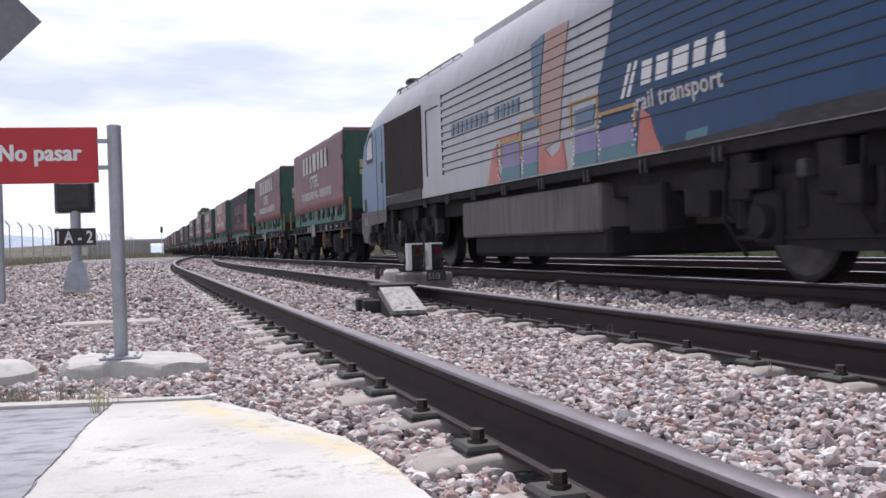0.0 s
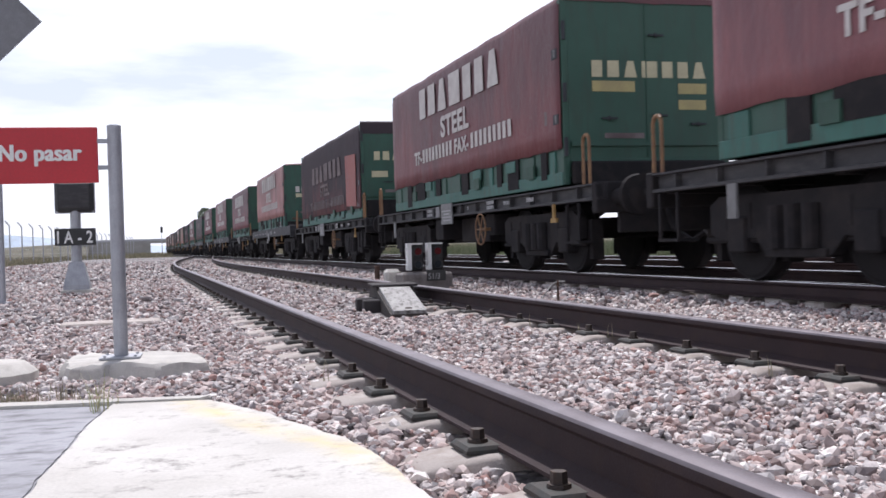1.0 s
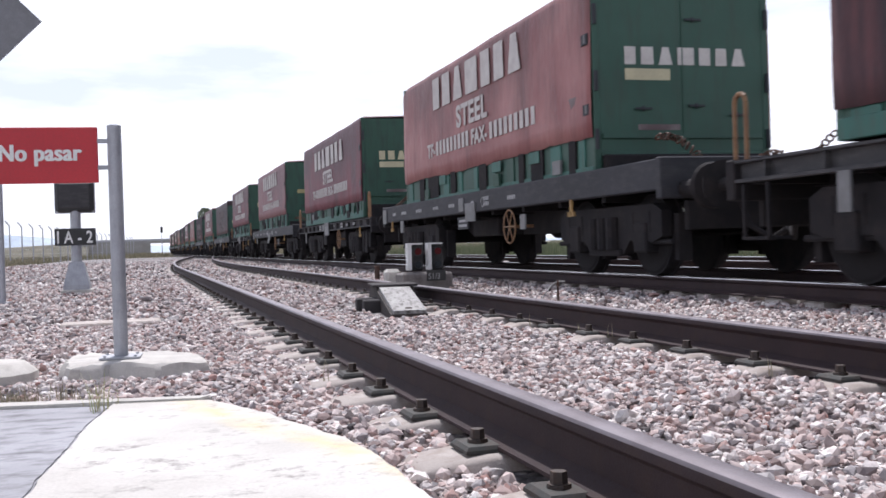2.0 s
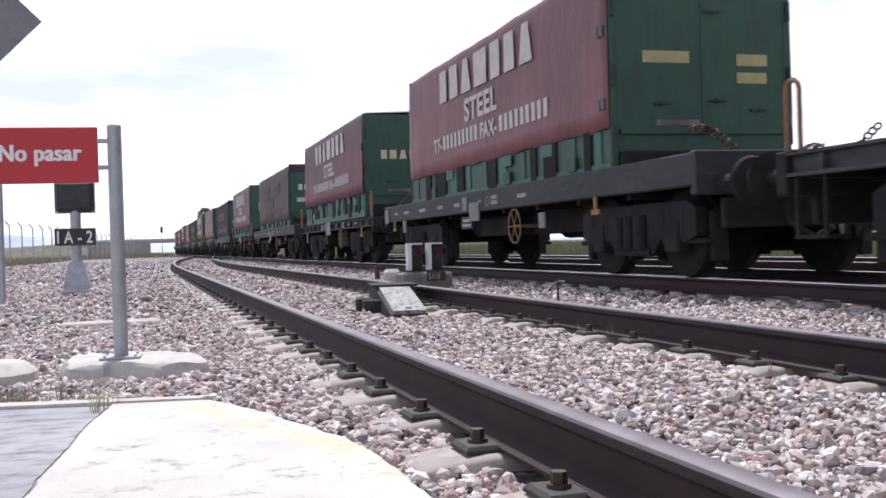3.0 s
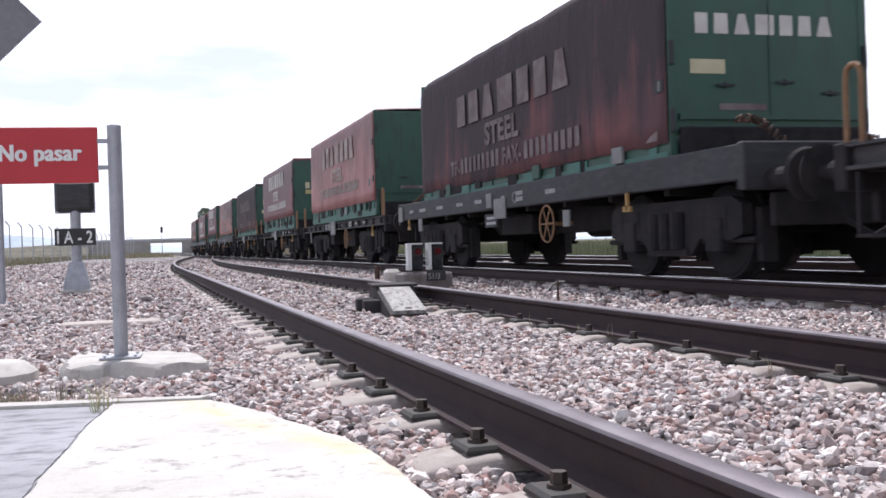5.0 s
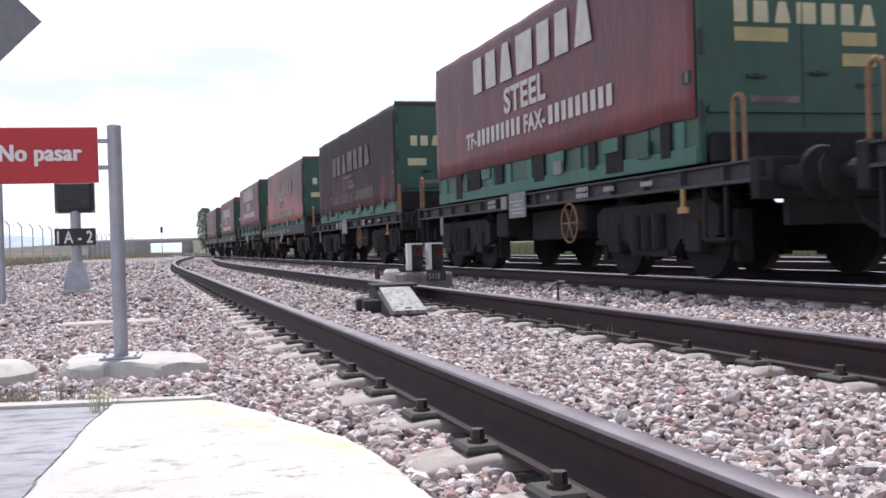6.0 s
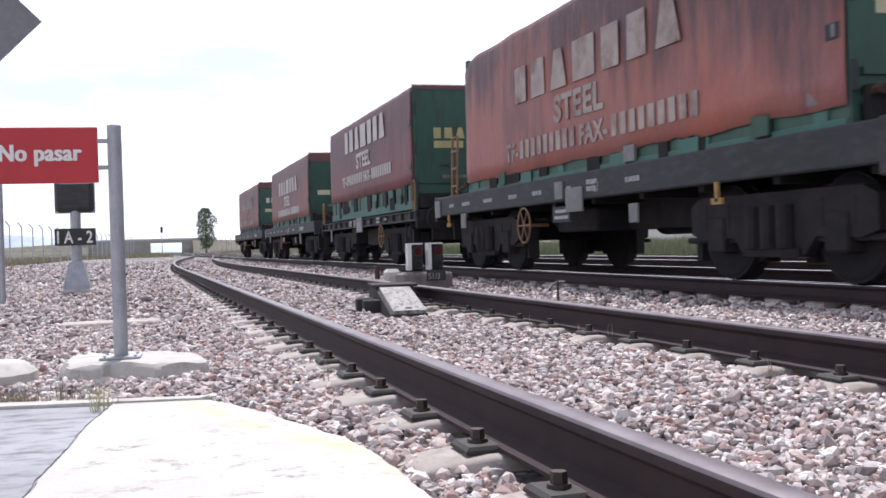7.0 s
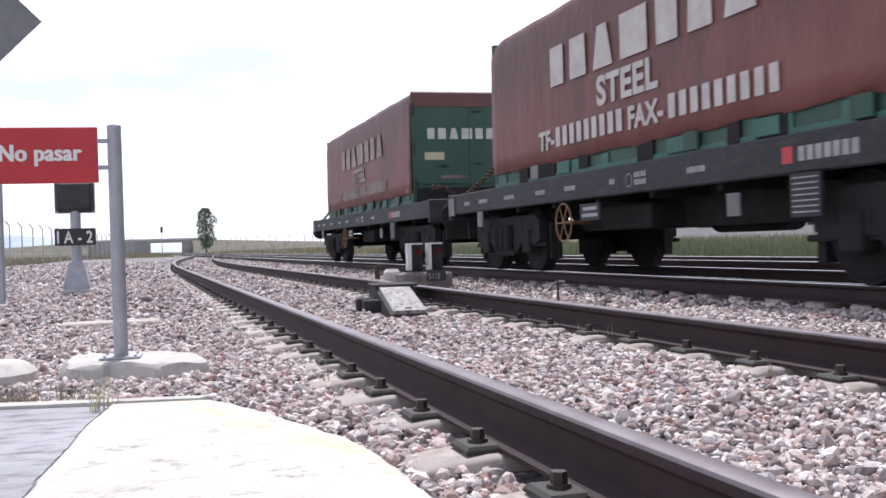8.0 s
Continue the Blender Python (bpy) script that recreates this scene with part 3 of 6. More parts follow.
def rail(name, centre, base, ys, label, head="railtop"):
    bm = bmesh.new()
    loft(bm, [[(centre(y) + px, y, base + pz) for px, pz in RAIL_OUT] for y in ys])
    ob = part(name, bm, M["rail"])
    ob.data.materials.append(M[head])
    for p in ob.data.polygons:
        if p.normal.z > 0.25 and p.center.z > base + 0.145:
            p.material_index = 1
    smooth(ob, 35)
    return tagged(ob, label, "rail", "rails", "structure")


straight = steps(-6, 26, 8) + steps(28, 126, 49)
rail("rail", lambda y: NEAR_RAIL + siding_shift(y), SIDING_FOOT, straight, "dark brown steel rail with a worn grey head")
rail("rail", lambda y: FAR_RAIL + siding_shift(y), SIDING_FOOT, straight, "dark brown steel rail with a worn grey head")
for c in (MAIN_C, THIRD_C):
    for s in (-0.87, 0.87):
        rail("rail", lambda y, c=c, s=s: c + s, MAIN_TOP - RAIL_H, [-8, 40, 120, 420], "dark brown steel rail of the running line with a polished head", "railshine")


# ---- sleepers with their fastenings ----
def sleeper_thing():
    root = thing("concrete_sleeper", "weathered concrete railway sleeper half buried in ballast", "sleeper", group="sleepers of the siding")
    bm = bmesh.new()
    c = (FAR_RAIL - NEAR_RAIL) / 2
    half = [(c + 0.32, 0.105, -0.060), (c + 0.28, 0.120, -0.026), (c + 0.10, 0.125, -0.006), (c - 0.15, 0.125, -0.006), (c - 0.22, 0.110, -0.030), (c - 0.45, 0.095, -0.095)]
    rings = []
    for x, w, h in [(-x, w, h) for x, w, h in half] + list(reversed(half)):
        rings.append([(x, -w - 0.02, -0.20), (x, -w, h - 0.012), (x, -w + 0.018, h), (x, w - 0.018, h), (x, w, h - 0.012), (x, w + 0.02, -0.20)])
    loft(bm, rings)
    smooth(part("body", bm, M["sleeper"], root), 50)
    pad = bmesh.new()
    outline = [(-0.055, -0.075), (0.055, -0.075), (0.055, 0.075), (-0.055, 0.075)]
    loft(pad, [[(x * 1.08, y * 1.05, -0.006) for x, y in outline], [(x * 1.06, y * 1.03, 0.004) for x, y in outline], [(x * 0.86, y * 0.92, 0.014) for x, y in outline]])
    me_pad = part("clip_plate", pad, M["clip"], root).data
    bl = bmesh.new()
    cyl(bl, (0, 0, 0.013), (0, 0, 0.024), 0.030, 0.028, 14)
    cyl(bl, (0, 0, 0.024), (0, 0, 0.052), 0.021, 0.020, 6)
    me_bolt = part("bolt", bl, M["bolt"], root).data
    seats = [(-c - 0.104, 0.0), (-c + 0.104, 0.0), (c - 0.104, 0.06), (c + 0.104, 0.06)]
    first = True
    for x, y in seats:
        if first:
            for o in root.children:
                if o.name.startswith(("clip_plate", "bolt")):
                    o.matrix_basis = pose(x, y, 0)
            first = False
        else:
            link("clip_plate", me_pad, root, pose(x, y, 0))
            link("bolt", me_bolt, root, pose(x, y, 0))
    return root


sleeper = sleeper_thing()
mid_x = (NEAR_RAIL + FAR_RAIL) / 2
sleeper.matrix_basis = pose(mid_x, SLEEPER_Y0, SIDING_FOOT)
g = rnd.Random(4)
for k in list(range(-10, 0)) + list(range(1, 72)):
    y = SLEEPER_Y0 + SLEEPER_STEP * k
    dx = siding_shift(y)
    copy_thing(sleeper, pose(mid_x + dx, y + g.uniform(-0.012, 0.012), SIDING_FOOT, 0, 0, g.uniform(-0.5, 0.5)))


def main_sleepers(c):
    bm = bmesh.new()
    for k in range(0, 110):
        y = 1.0 + 0.6 * k
        box(bm, c - 0.93, c + 0.93, y - 0.13, y + 0.13, -0.24, MAIN_TOP - RAIL_H - 0.002, 0.02)
    return tagged(part("concrete_sleepers", bm, M["sleeper"]), "row of concrete sleepers under the running line", "sleepers", kind="stuff")


main_sleepers(MAIN_C)
main_sleepers(THIRD_C)

# ---- platform end ----
SLAB_TOP = 0.10


def rough_line(pts, step, amount, seed):
    """Splits a line into short pieces and breaks its edge a little."""
    out = []
    for (x0, y0), (x1, y1) in zip(pts[:-1], pts[1:]):
        n = max(1, int(math.hypot(x1 - x0, y1 - y0) / step))
        for i in range(n):
            x, y = x0 + (x1 - x0) * i / n, y0 + (y1 - y0) * i / n
            out.append((x + amount * noise.noise(Vector((x * 17, y * 17, seed))), y + amount * noise.noise(Vector((x * 17, y * 17, seed + 5)))))
    return out + [pts[-1]]


def flat_block(outline, z0, z1, bevel):
    bm = bmesh.new()
    prism(bm, outline, "z", z0, z1)
    if bevel:
        es = [e for e in bm.edges if all(v.co.z > z1 - 0.001 for v in e.verts)]
        bmesh.ops.bevel(bm, geom=es, offset=bevel, segments=2, affect="EDGES")
    return bm


right_edge = rough_line([(0.485, 0.6), (0.49, 1.75), (0.485, 2.20), (0.46, 2.40), (0.40, 2.62), (0.32, 2.88), (0.235, 3.12), (0.19, 3.215)], 0.035, 0.012, 1)
left_edge = rough_line([(-0.10, 3.27), (-0.145, 2.95), (-0.175, 2.62), (-0.21, 2.28), (-0.245, 1.9), (-0.33, 1.2), (-0.42, 0.4)], 0.03, 0.009, 2)
slab = tagged(smooth(part("platform_slab", flat_block([(0.485, -3.0)] + right_edge + left_edge + [(-0.60, -3.0)], -0.2, SLAB_TOP, 0.006), M["slab"]), 30),
              "whitewashed concrete slab with a faded yellow edge line", "platform", kind="structure")
joint = [(-0.62, -3.0)] + [(x - 0.003, y) for x, y in reversed(left_edge)]
paving = tagged(smooth(part("paving", flat_block(joint + [(-0.43, 3.350), (-3.2, 3.45), (-3.2, -3.0)], -0.15, SLAB_TOP - 0.006, 0.004), M["paving"]), 30),
                "grey cracked paving beside the slab", "paving", kind="structure")
tagged(smooth(part("kerb", flat_block(rough_line([(-3.2, 3.60), (-3.2, 3.457), (-0.43, 3.360), (0.165, 3.245), (0.20, 3.30), (-0.43, 3.455), (-3.2, 3.59)], 0.08, 0.006, 4), -0.15, SLAB_TOP + 0.002, 0.004), M["concrete"]), 30),
       "pale concrete kerb strip closing the platform end", "kerb", kind="structure")
tagged(part("concrete_cover", boxes((-0.69, 0.16, 9.35, 9.8, -0.2, -0.045), bevel=0.015), M["sleeper"]), "flat pale concrete cable cover sunk in the ballast", "cover")

# ---- "No pasar" sign ----
SIGN = (-0.11, 5.56)
bm = bmesh.new()
o = rough_line([(-0.42, 5.50), (-0.36, 5.36), (0.05, 5.22), (0.20, 5.20), (0.33, 5.28), (0.27, 5.72), (0.12, 5.90), (-0.30, 6.03), (-0.40, 5.85), (-0.42, 5.52)], 0.05, 0.035, 8)
rings = []
for k, z in ((1.03, -0.25), (1.01, -0.075), (0.98, -0.036), (0.95, -0.008), (0.90, 0.008), (0.6, 0.014), (0.25, 0.015)):
    rings.append([(-0.05 + (x + 0.05) * k, 5.58 + (y - 5.58) * k, z + (0.022 * noise.noise(Vector((x * 9 * k, y * 9 * k, 1))) if 0.85 < k < 1.04 else 0)) for x, y in o])
loft(bm, rings)
tagged(smooth(part("concrete_footing", bm, M["concrete"]), 25), "rough pale concrete footing under the sign post", "footing")
sign = thing("warning_sign", "red warning sign with white lettering on a grey steel post", "sign", pose(SIGN[0], SIGN[1], 0.017, 0, 0, -4))
part("base_plate", boxes((-0.10, 0.10, -0.10, 0.10, 0, 0.010)), M["galv"], sign)
bm = bmesh.new()
cyl(bm, (0, 0, 0.01), (0, 0, 1.195), 0.036, 0.036, 20)
cyl(bm, (0, 0, 1.193), (0, 0, 1.200), 0.037, 0.032, 20)
smooth(part("post", bm, M["galv"], sign))
for sx, sy in ((-0.075, -0.075), (0.075, -0.075), (0.075, 0.075), (-0.075, 0.075)):
    bm = bmesh.new()
    cyl(bm, (sx, sy, 0.009), (sx, sy, 0.018), 0.009, 0.008, 6)
    part("bolt", bm, M["galv"], sign)
for z in (1.118, 0.982):
    part("bracket", boxes((-0.09, -0.03, -0.010, 0.010, z - 0.011, z + 0.011)), M["galv"], sign)
panel = part("panel", boxes((-1.05, -0.082, -0.012, 0.012, 0.905, 1.190), bevel=0.004), M["red_sign"], sign, "red enamel sign panel")
for k, dx in enumerate((-0.0035, 0.0, 0.0035)):
    text_mesh("lettering", "No pasar", 0.117, M["white"], panel, pose(-0.562 + dx, -0.0145 - k * 0.0004, 1.020, 90, 0, 0), 0.0015, 0.86, "bold white lettering", 0.0016)
bm = bmesh.new()
cyl(bm, (-1.14, 0, -0.1), (-1.14, 0, 1.195), 0.036, 0.036, 20)
smooth(part("post", bm, M["galv"], sign))
bm = bmesh.new()
loft(bm, [[(-0.78 + r * 0.27 * math.cos(a), 5.55 + r * 0.3 * math.sin(a), z - 0.05) for a in [i / 14 * math.tau for i in range(14)]] for r, z in ((1.05, -0.2), (1.0, 0.03), (0.8, 0.075), (0.3, 0.085))])
tagged(smooth(part("concrete_footing", bm, M["concrete"])), "rounded pale concrete lump in the ballast", "footing")

# ---- shunting signal with its plate ----
sig = thing("shunting_signal", "grey shunting signal post seen from behind with a plate", "signal", pose(-0.98, 17.5, -0.03, 0, 0, -2))
bm = bmesh.new()
loft(bm, [[(sx * a, sy * a, z) for sx, sy in ((-1, -1), (1, -1), (1, 1), (-1, 1))] for a, z in ((0.20, 0.0), (0.195, 0.10), (0.115, 0.43), (0.105, 0.47))])
part("base", bm, M["galv"], sig)
bm = bmesh.new()
cyl(bm, (0, 0, 0.45), (0, 0, 1.30), 0.082, 0.082, 16)
smooth(part("post", bm, M["galv"], sig))
part("footing", boxes((-0.23, 0.23, -0.23, 0.23, -0.25, 0.03), bevel=0.01), M["concrete"], sig)
head = part("signal_head", boxes((-0.295, 0.295, -0.10, 0.10, 1.265, 1.765), bevel=0.045), M["black"], sig, "black square signal head with pale rim")
bm = boxes((-0.310, 0.310, -0.02, 0.02, 1.25, 1.78), bevel=0.015)
part("rim", bm, M["galv"], head)
part("back_panel", boxes((-0.23, 0.23, -0.125, -0.10, 1.33, 1.72), bevel=0.01), M["sill"], head)
plate = part("number_plate", boxes((-0.312, 0.312, -0.115, -0.095, 0.735, 1.005)), M["black"], sig, "black plate with white characters")
text_mesh("lettering", "I A - 2", 0.27, M["white"], plate, pose(-0.285, -0.119, 0.775, 90, 0, 0), 0.002, 0.74, "white characters", 0.005)

# ---- rhombic sign seen from behind ----
rh = thing("rhombus_sign", "grey back of a rhombic track sign on a steel post", "sign", pose(-1.93, 14.6, -0.05, 0, 0, -2))
bm = bmesh.new()
cyl(bm, (0, 0.03, -0.1), (0, 0.03, 4.6), 0.045, 0.045, 14)
smooth(part("post", bm, M["galv"], rh))
bm = bmesh.new()
c, d = 3.71, 0.775
prism(bm, [(d, c), (0, c + d), (-d, c), (0, c - d)], "y", -0.015, 0.0)
part("panel", bm, M["signal_grey"], rh)
for z in (c - 0.36, c + 0.36):
    part("bracket", boxes((-0.24, 0.24, -0.035, -0.016, z - 0.02, z + 0.02)), M["galv"], rh)

stp = thing("steel_post", "plain grey steel post standing in the ballast", "post", pose(-1.755, 14.6, -0.06))
bm = bmesh.new()
cyl(bm, (0, 0, -0.1), (0, 0, 1.9), 0.045, 0.045, 14)
smooth(part("tube", bm, M["galv"], stp))
part("foot_plate", boxes((-0.1, 0.1, -0.1, 0.1, 0, 0.02)), M["galv"], stp)

# ---- derailing block on the siding's far rail ----
dr = thing("derail_block", "weathered timber derail block with a pale sloping face beside the rail", "derailer", pose(2.20, 8.5, 0.012, 0, 0, -7))
bm = bmesh.new()
prism(bm, [(0.03, -0.050), (0.03, -0.022), (1.10, 0.135), (1.20, 0.135), (1.20, 0.105), (0.08, -0.050)], "x", -0.145, 0.145)
part("ramp_board", bm, M["wood"], dr, "pale weathered ramp board")
bm = bmesh.new()
prism(bm, [(-0.01, -0.14), (-0.01, -0.050), (0.08, -0.052), (1.18, 0.100), (1.18, -0.14)], "x", -0.165, 0.15)
part("timber_body", bm, M["dark_wood"], dr)
part("timber_end", boxes((-0.32, -0.16, 0.90, 1.08, -0.12, 0.03), bevel=0.01), M["grey_timber"], dr)
part("timber_end", boxes((-0.36, -0.16, 1.20, 1.40, -0.12, 0.035), bevel=0.01), M["grey_timber"], dr)
bm = bmesh.new()
prism(bm, [(1.24, -0.1), (1.24, 0.135), (1.85, 0.135), (2.30, -0.1)], "x", -0.16, 0.20)
part("rear_timber", bm, M["dark_wood"], dr)
part("top_board", boxes((-0.20, 0.24, 1.22, 1.50, 0.137, 0.160), bevel=0.005), M["grey_timber"], dr)
part("top_board", boxes((-0.20, 0.24, 1.53, 1.80, 0.137, 0.160), bevel=0.005), M["dark_wood"], dr)
part("nail_plate", boxes((-0.03, 0.03, 0.10, 0.15, -0.022, -0.002), bevel=0.004), M["bolt"], dr)


# ---- dwarf signal between the tracks ----
dw = thing("dwarf_signal", "low twin-head ground signal with white targets on a concrete base", "signal", pose(3.86, 13.95, -0.06))
part("concrete_base", boxes((-0.40, 0.33, -0.20, 0.22, -0.1, 0.215), bevel=0.025), M["grey_concrete"], dw)
for x in (-0.185, 0.105):
    hd = part("signal_head", boxes((x - 0.03, x + 0.15, 0.0, 0.16, 0.24, 0.61), bevel=0.02), M["black"], dw)
    part("white_target", boxes((x - 0.085, x - 0.030, -0.03, 0.10, 0.25, 0.63), (x - 0.085, x + 0.13, -0.04, 0.02, 0.608, 0.63)), M["white"], hd, "white edge of the signal target")
    for z, mt in ((0.51, "red_glass"), (0.33, "glass")):
        bm = bmesh.new()
        cyl(bm, (x + 0.065, 0.005, z), (x + 0.065, -0.03, z), 0.056, 0.048, 16)
        part("lens", bm, M[mt], hd, "red lens" if mt == "red_glass" else "")
        bm = bmesh.new()
        torus(bm, (x + 0.065, -0.03, z), (0, 1, 0), 0.060, 0.010, 16, 5)
        part("lens_hood", bm, M["black"], hd)
    for z in (0.54, 0.28):
        part("hinge", boxes((x - 0.105, x - 0.084, 0.0, 0.04, z - 0.025, z + 0.025)), M["white"], hd)
    bm = bmesh.new()
    cyl(bm, (x + 0.05, 0.08, 0.10), (x + 0.05, 0.08, 0.22), 0.03, 0.03, 10)
    part("stem", bm, M["black"], hd)
pl = part("number_plate", boxes((-0.06, 0.21, -0.245, -0.225, 0.10, 0.25)), M["black"], dw)
text_mesh("lettering", "S1/3", 0.115, M["mark"], pl, pose(-0.045, -0.247, 0.128, 90, 0, 0), 0.0012, 0.90, "white characters")
tagged(part("concrete_block", boxes((3.90, 4.16, 16.6, 16.85, -0.15, 0.15), bevel=0.05), M["concrete"]), "small pale concrete block lying between the tracks", "block")
bm = bmesh.new()
cyl(bm, (4.2, 18.6, -0.15), (4.2, 18.6, 0.16), 0.05, 0.05, 12)
cyl(bm, (4.2, 18.6, 0.16), (4.2, 18.6, 0.18), 0.07, 0.06, 12)
tagged(smooth(part("marker_stub", bm, M["chain"])), "short rusty steel stub standing in the ballast", "stub")

# ---- stake with a broken stick ----
st = thing("iron_stake", "thin iron stake with a bent pale stick tied to it", "stake", pose(3.92, 9.35, -0.08))
bm = bmesh.new()
cyl(bm, (0, 0, -0.05), (0, 0, 0.235), 0.012, 0.012, 8)
part("stake", bm, M["chain"], st)
bm = bmesh.new()
tube(bm, [(-0.27, -0.15, 0.02), (-0.18, -0.08, 0.10), (-0.07, -0.02, 0.20), (0.0, 0.0, 0.225), (0.07, -0.02, 0.225)], 0.007, 7)
part("stick", bm, M["wood"], st)

# ---- weeds ----
def tuft(name, x, y, z, n, h, spread, material, seed, label):
    g = rnd.Random(seed)
    bm = bmesh.new()
    for _ in range(n):
        a, r = g.uniform(0, math.tau), g.uniform(0, spread)
        px, py = x + r * math.cos(a), y + r * math.sin(a)
        hh, lean, b = h * g.uniform(0.4, 1.0), g.uniform(0, 0.6), g.uniform(0, math.tau)
        w = 0.0018
        tip = (px + hh * lean * math.cos(b), py + hh * lean * math.sin(b), z + hh)
        mid = (px + hh * lean * 0.3 * math.cos(b), py + hh * lean * 0.3 * math.sin(b), z + hh * 0.6)
        c, s = math.cos(b + 1.57) * w, math.sin(b + 1.57) * w
        v = [bm.verts.new(q) for q in ((px - c, py - s, z), (px + c, py + s, z), (mid[0] + c * 0.7, mid[1] + s * 0.7, mid[2]), (mid[0] - c * 0.7, mid[1] - s * 0.7, mid[2]), tip)]
        bm.faces.new(v[:4])
        bm.faces.new((v[3], v[2], v[4]))
    return tagged(part(name, bm, material), label, "weeds", kind="stuff")


tuft("weeds", -0.135, 3.17, 0.085, 20, 0.15, 0.035, M["weed_leaf"], 1, "yellow-green weeds growing in the slab joint")
tuft("weeds", -0.125, 3.28, 0.05, 14, 0.13, 0.05, M["weed_leaf"], 2, "thin green weeds by the kerb")
tuft("weeds", -0.52, 4.6, -0.07, 420, 0.075, 0.40, M["straw"], 3, "dry grey weeds among the stones")
for i, (x, y) in enumerate(((0.76, 4.45), (2.45, 3.65), (2.6, 5.9), (2.62, 5.5), (2.55, 6.6))):
    tuft("weeds", x, y, -0.03, 4, 0.11, 0.02, M["straw"], 20 + i, "single dry stalks beside the rail")


# ---- far things ----
def fence(name, p0, p1, n, h, label):
    root = thing(name, label, "fence")
    p0, p1 = Vector(p0), Vector(p1)
    bm = bmesh.new()
    cyl(bm, (0, 0, -0.2), (0, 0, h), 0.05, 0.05, 8)
    cyl(bm, (0, 0, h), (-0.30, -0.1, h + 0.40), 0.05, 0.04, 8)
    me = None
    for i in range(n):
        p = p0.lerp(p1, i / (n - 1))
        if me is None:
            ob = part("post", bm, M["galv"], root)
            me = ob.data
            ob.matrix_basis = Matrix.Translation(p)
        else:
            link("post", me, root, Matrix.Translation(p))
    bm = bmesh.new()
    for k in range(9):
        z = 0.15 + (h - 0.2) * k / 8
        cyl(bm, p0 + Vector((0, 0, z)), p1 + Vector((0, 0, z)), 0.006, 0.006, 4)
    for k in range(3):
        q = Vector((-0.09 * (k + 1), -0.03 * (k + 1), h + 0.12 * (k + 1)))
        cyl(bm, p0 + q, p1 + q, 0.006, 0.006, 4)
    tagged(part("wire", bm, M["galv"], root), kind="stuff")
    return root


fence("wire_fence", (-11.2, 60, -0.1), (-1.0, 175, -0.1), 27, 2.95, "grey steel post fence with angled barbed-wire arms")
fence("wire_fence", (27, 98, -0.1), (10.5, 190, -0.1), 32, 2.3, "distant steel post fence along the field")

bm = bmesh.new()
br = thing("road_bridge", "distant grey concrete road bridge over the line", "bridge")
part("deck", boxes((-18, 28, 398, 408, 4.0, 4.9), bevel=0.05), M["bridge"], br)
part("parapet", boxes((-18, 28, 398, 398.3, 4.9, 5.6)), M["galv"], br)
part("abutment", boxes((-24, 3.8, 396, 410, -1, 4.1)), M["bridge"], br)
part("abutment", boxes((15.5, 19, 396, 410, -1, 4.1)), M["bridge"], br)
for s in (-1, 1):
    bm = bmesh.new()
    x0 = -18 if s < 0 else 19
    loft(bm, [[(x0, 390, -1), (x0, 418, -1), (x0, 409, 5.0), (x0, 398, 5.0)], [(x0 + s * 110, 396, -1), (x0 + s * 110, 412, -1), (x0 + s * 110, 405, 0.4), (x0 + s * 110, 402, 0.4)]])
    part("embankment", bm, M["scrub"], br, "scrub-covered embankment")


def poplar(x, y, h, r, seed):
    g = rnd.Random(seed)
    root = thing("poplar_tree", "slender green poplar standing alone by the line", "tree", pose(x, y, -0.1))
    bm = bmesh.new()
    cyl(bm, (0, 0, -0.2), (0.05, 0, h * 0.5), 0.16, 0.09, 9)
    cyl(bm, (0.05, 0, h * 0.5), (0, 0.05, h * 0.95), 0.09, 0.02, 8)
    for _ in range(26):
        z = g.uniform(0.15, 0.8) * h
        a = g.uniform(0, math.tau)
        rr = r * 0.7
        cyl(bm, (0.03, 0, z), (rr * math.cos(a), rr * math.sin(a), z + g.uniform(0.8, 1.6)), 0.035, 0.008, 5)
    part("trunk", bm, M["bark"], root)
    bm = bmesh.new()
    for _ in range(3600):
        t = g.random() ** 0.85
        z = h * (0.13 + 0.87 * t)
        prof = r * (0.55 + 0.6 * math.sin(min(t * 1.25, 1) * math.pi * 0.62)) * (1 - max(0, (t - 0.72) / 0.30) ** 2 * 0.75)
        a = g.uniform(0, math.tau)
        lump = 0.72 + 0.4 * noise.noise(Vector((math.cos(a) * 1.2, math.sin(a) * 1.2, z * 0.8)))
        d = prof * lump * g.random() ** 0.45
        c = Vector((d * math.cos(a), d * math.sin(a), z))
        s = g.uniform(0.08, 0.17)
        q = Euler((g.uniform(0, 6), g.uniform(0, 6), g.uniform(0, 6))).to_matrix()
        bm.faces.new([bm.verts.new(c + q @ Vector(v)) for v in ((-s, 0, 0), (0, -s * 0.6, 0.02), (s, 0, 0), (0, s * 0.6, 0.02))])
    part("crown", bm, M["leaf"], root)


poplar(10.4, 172, 7.6, 1.95, 5)


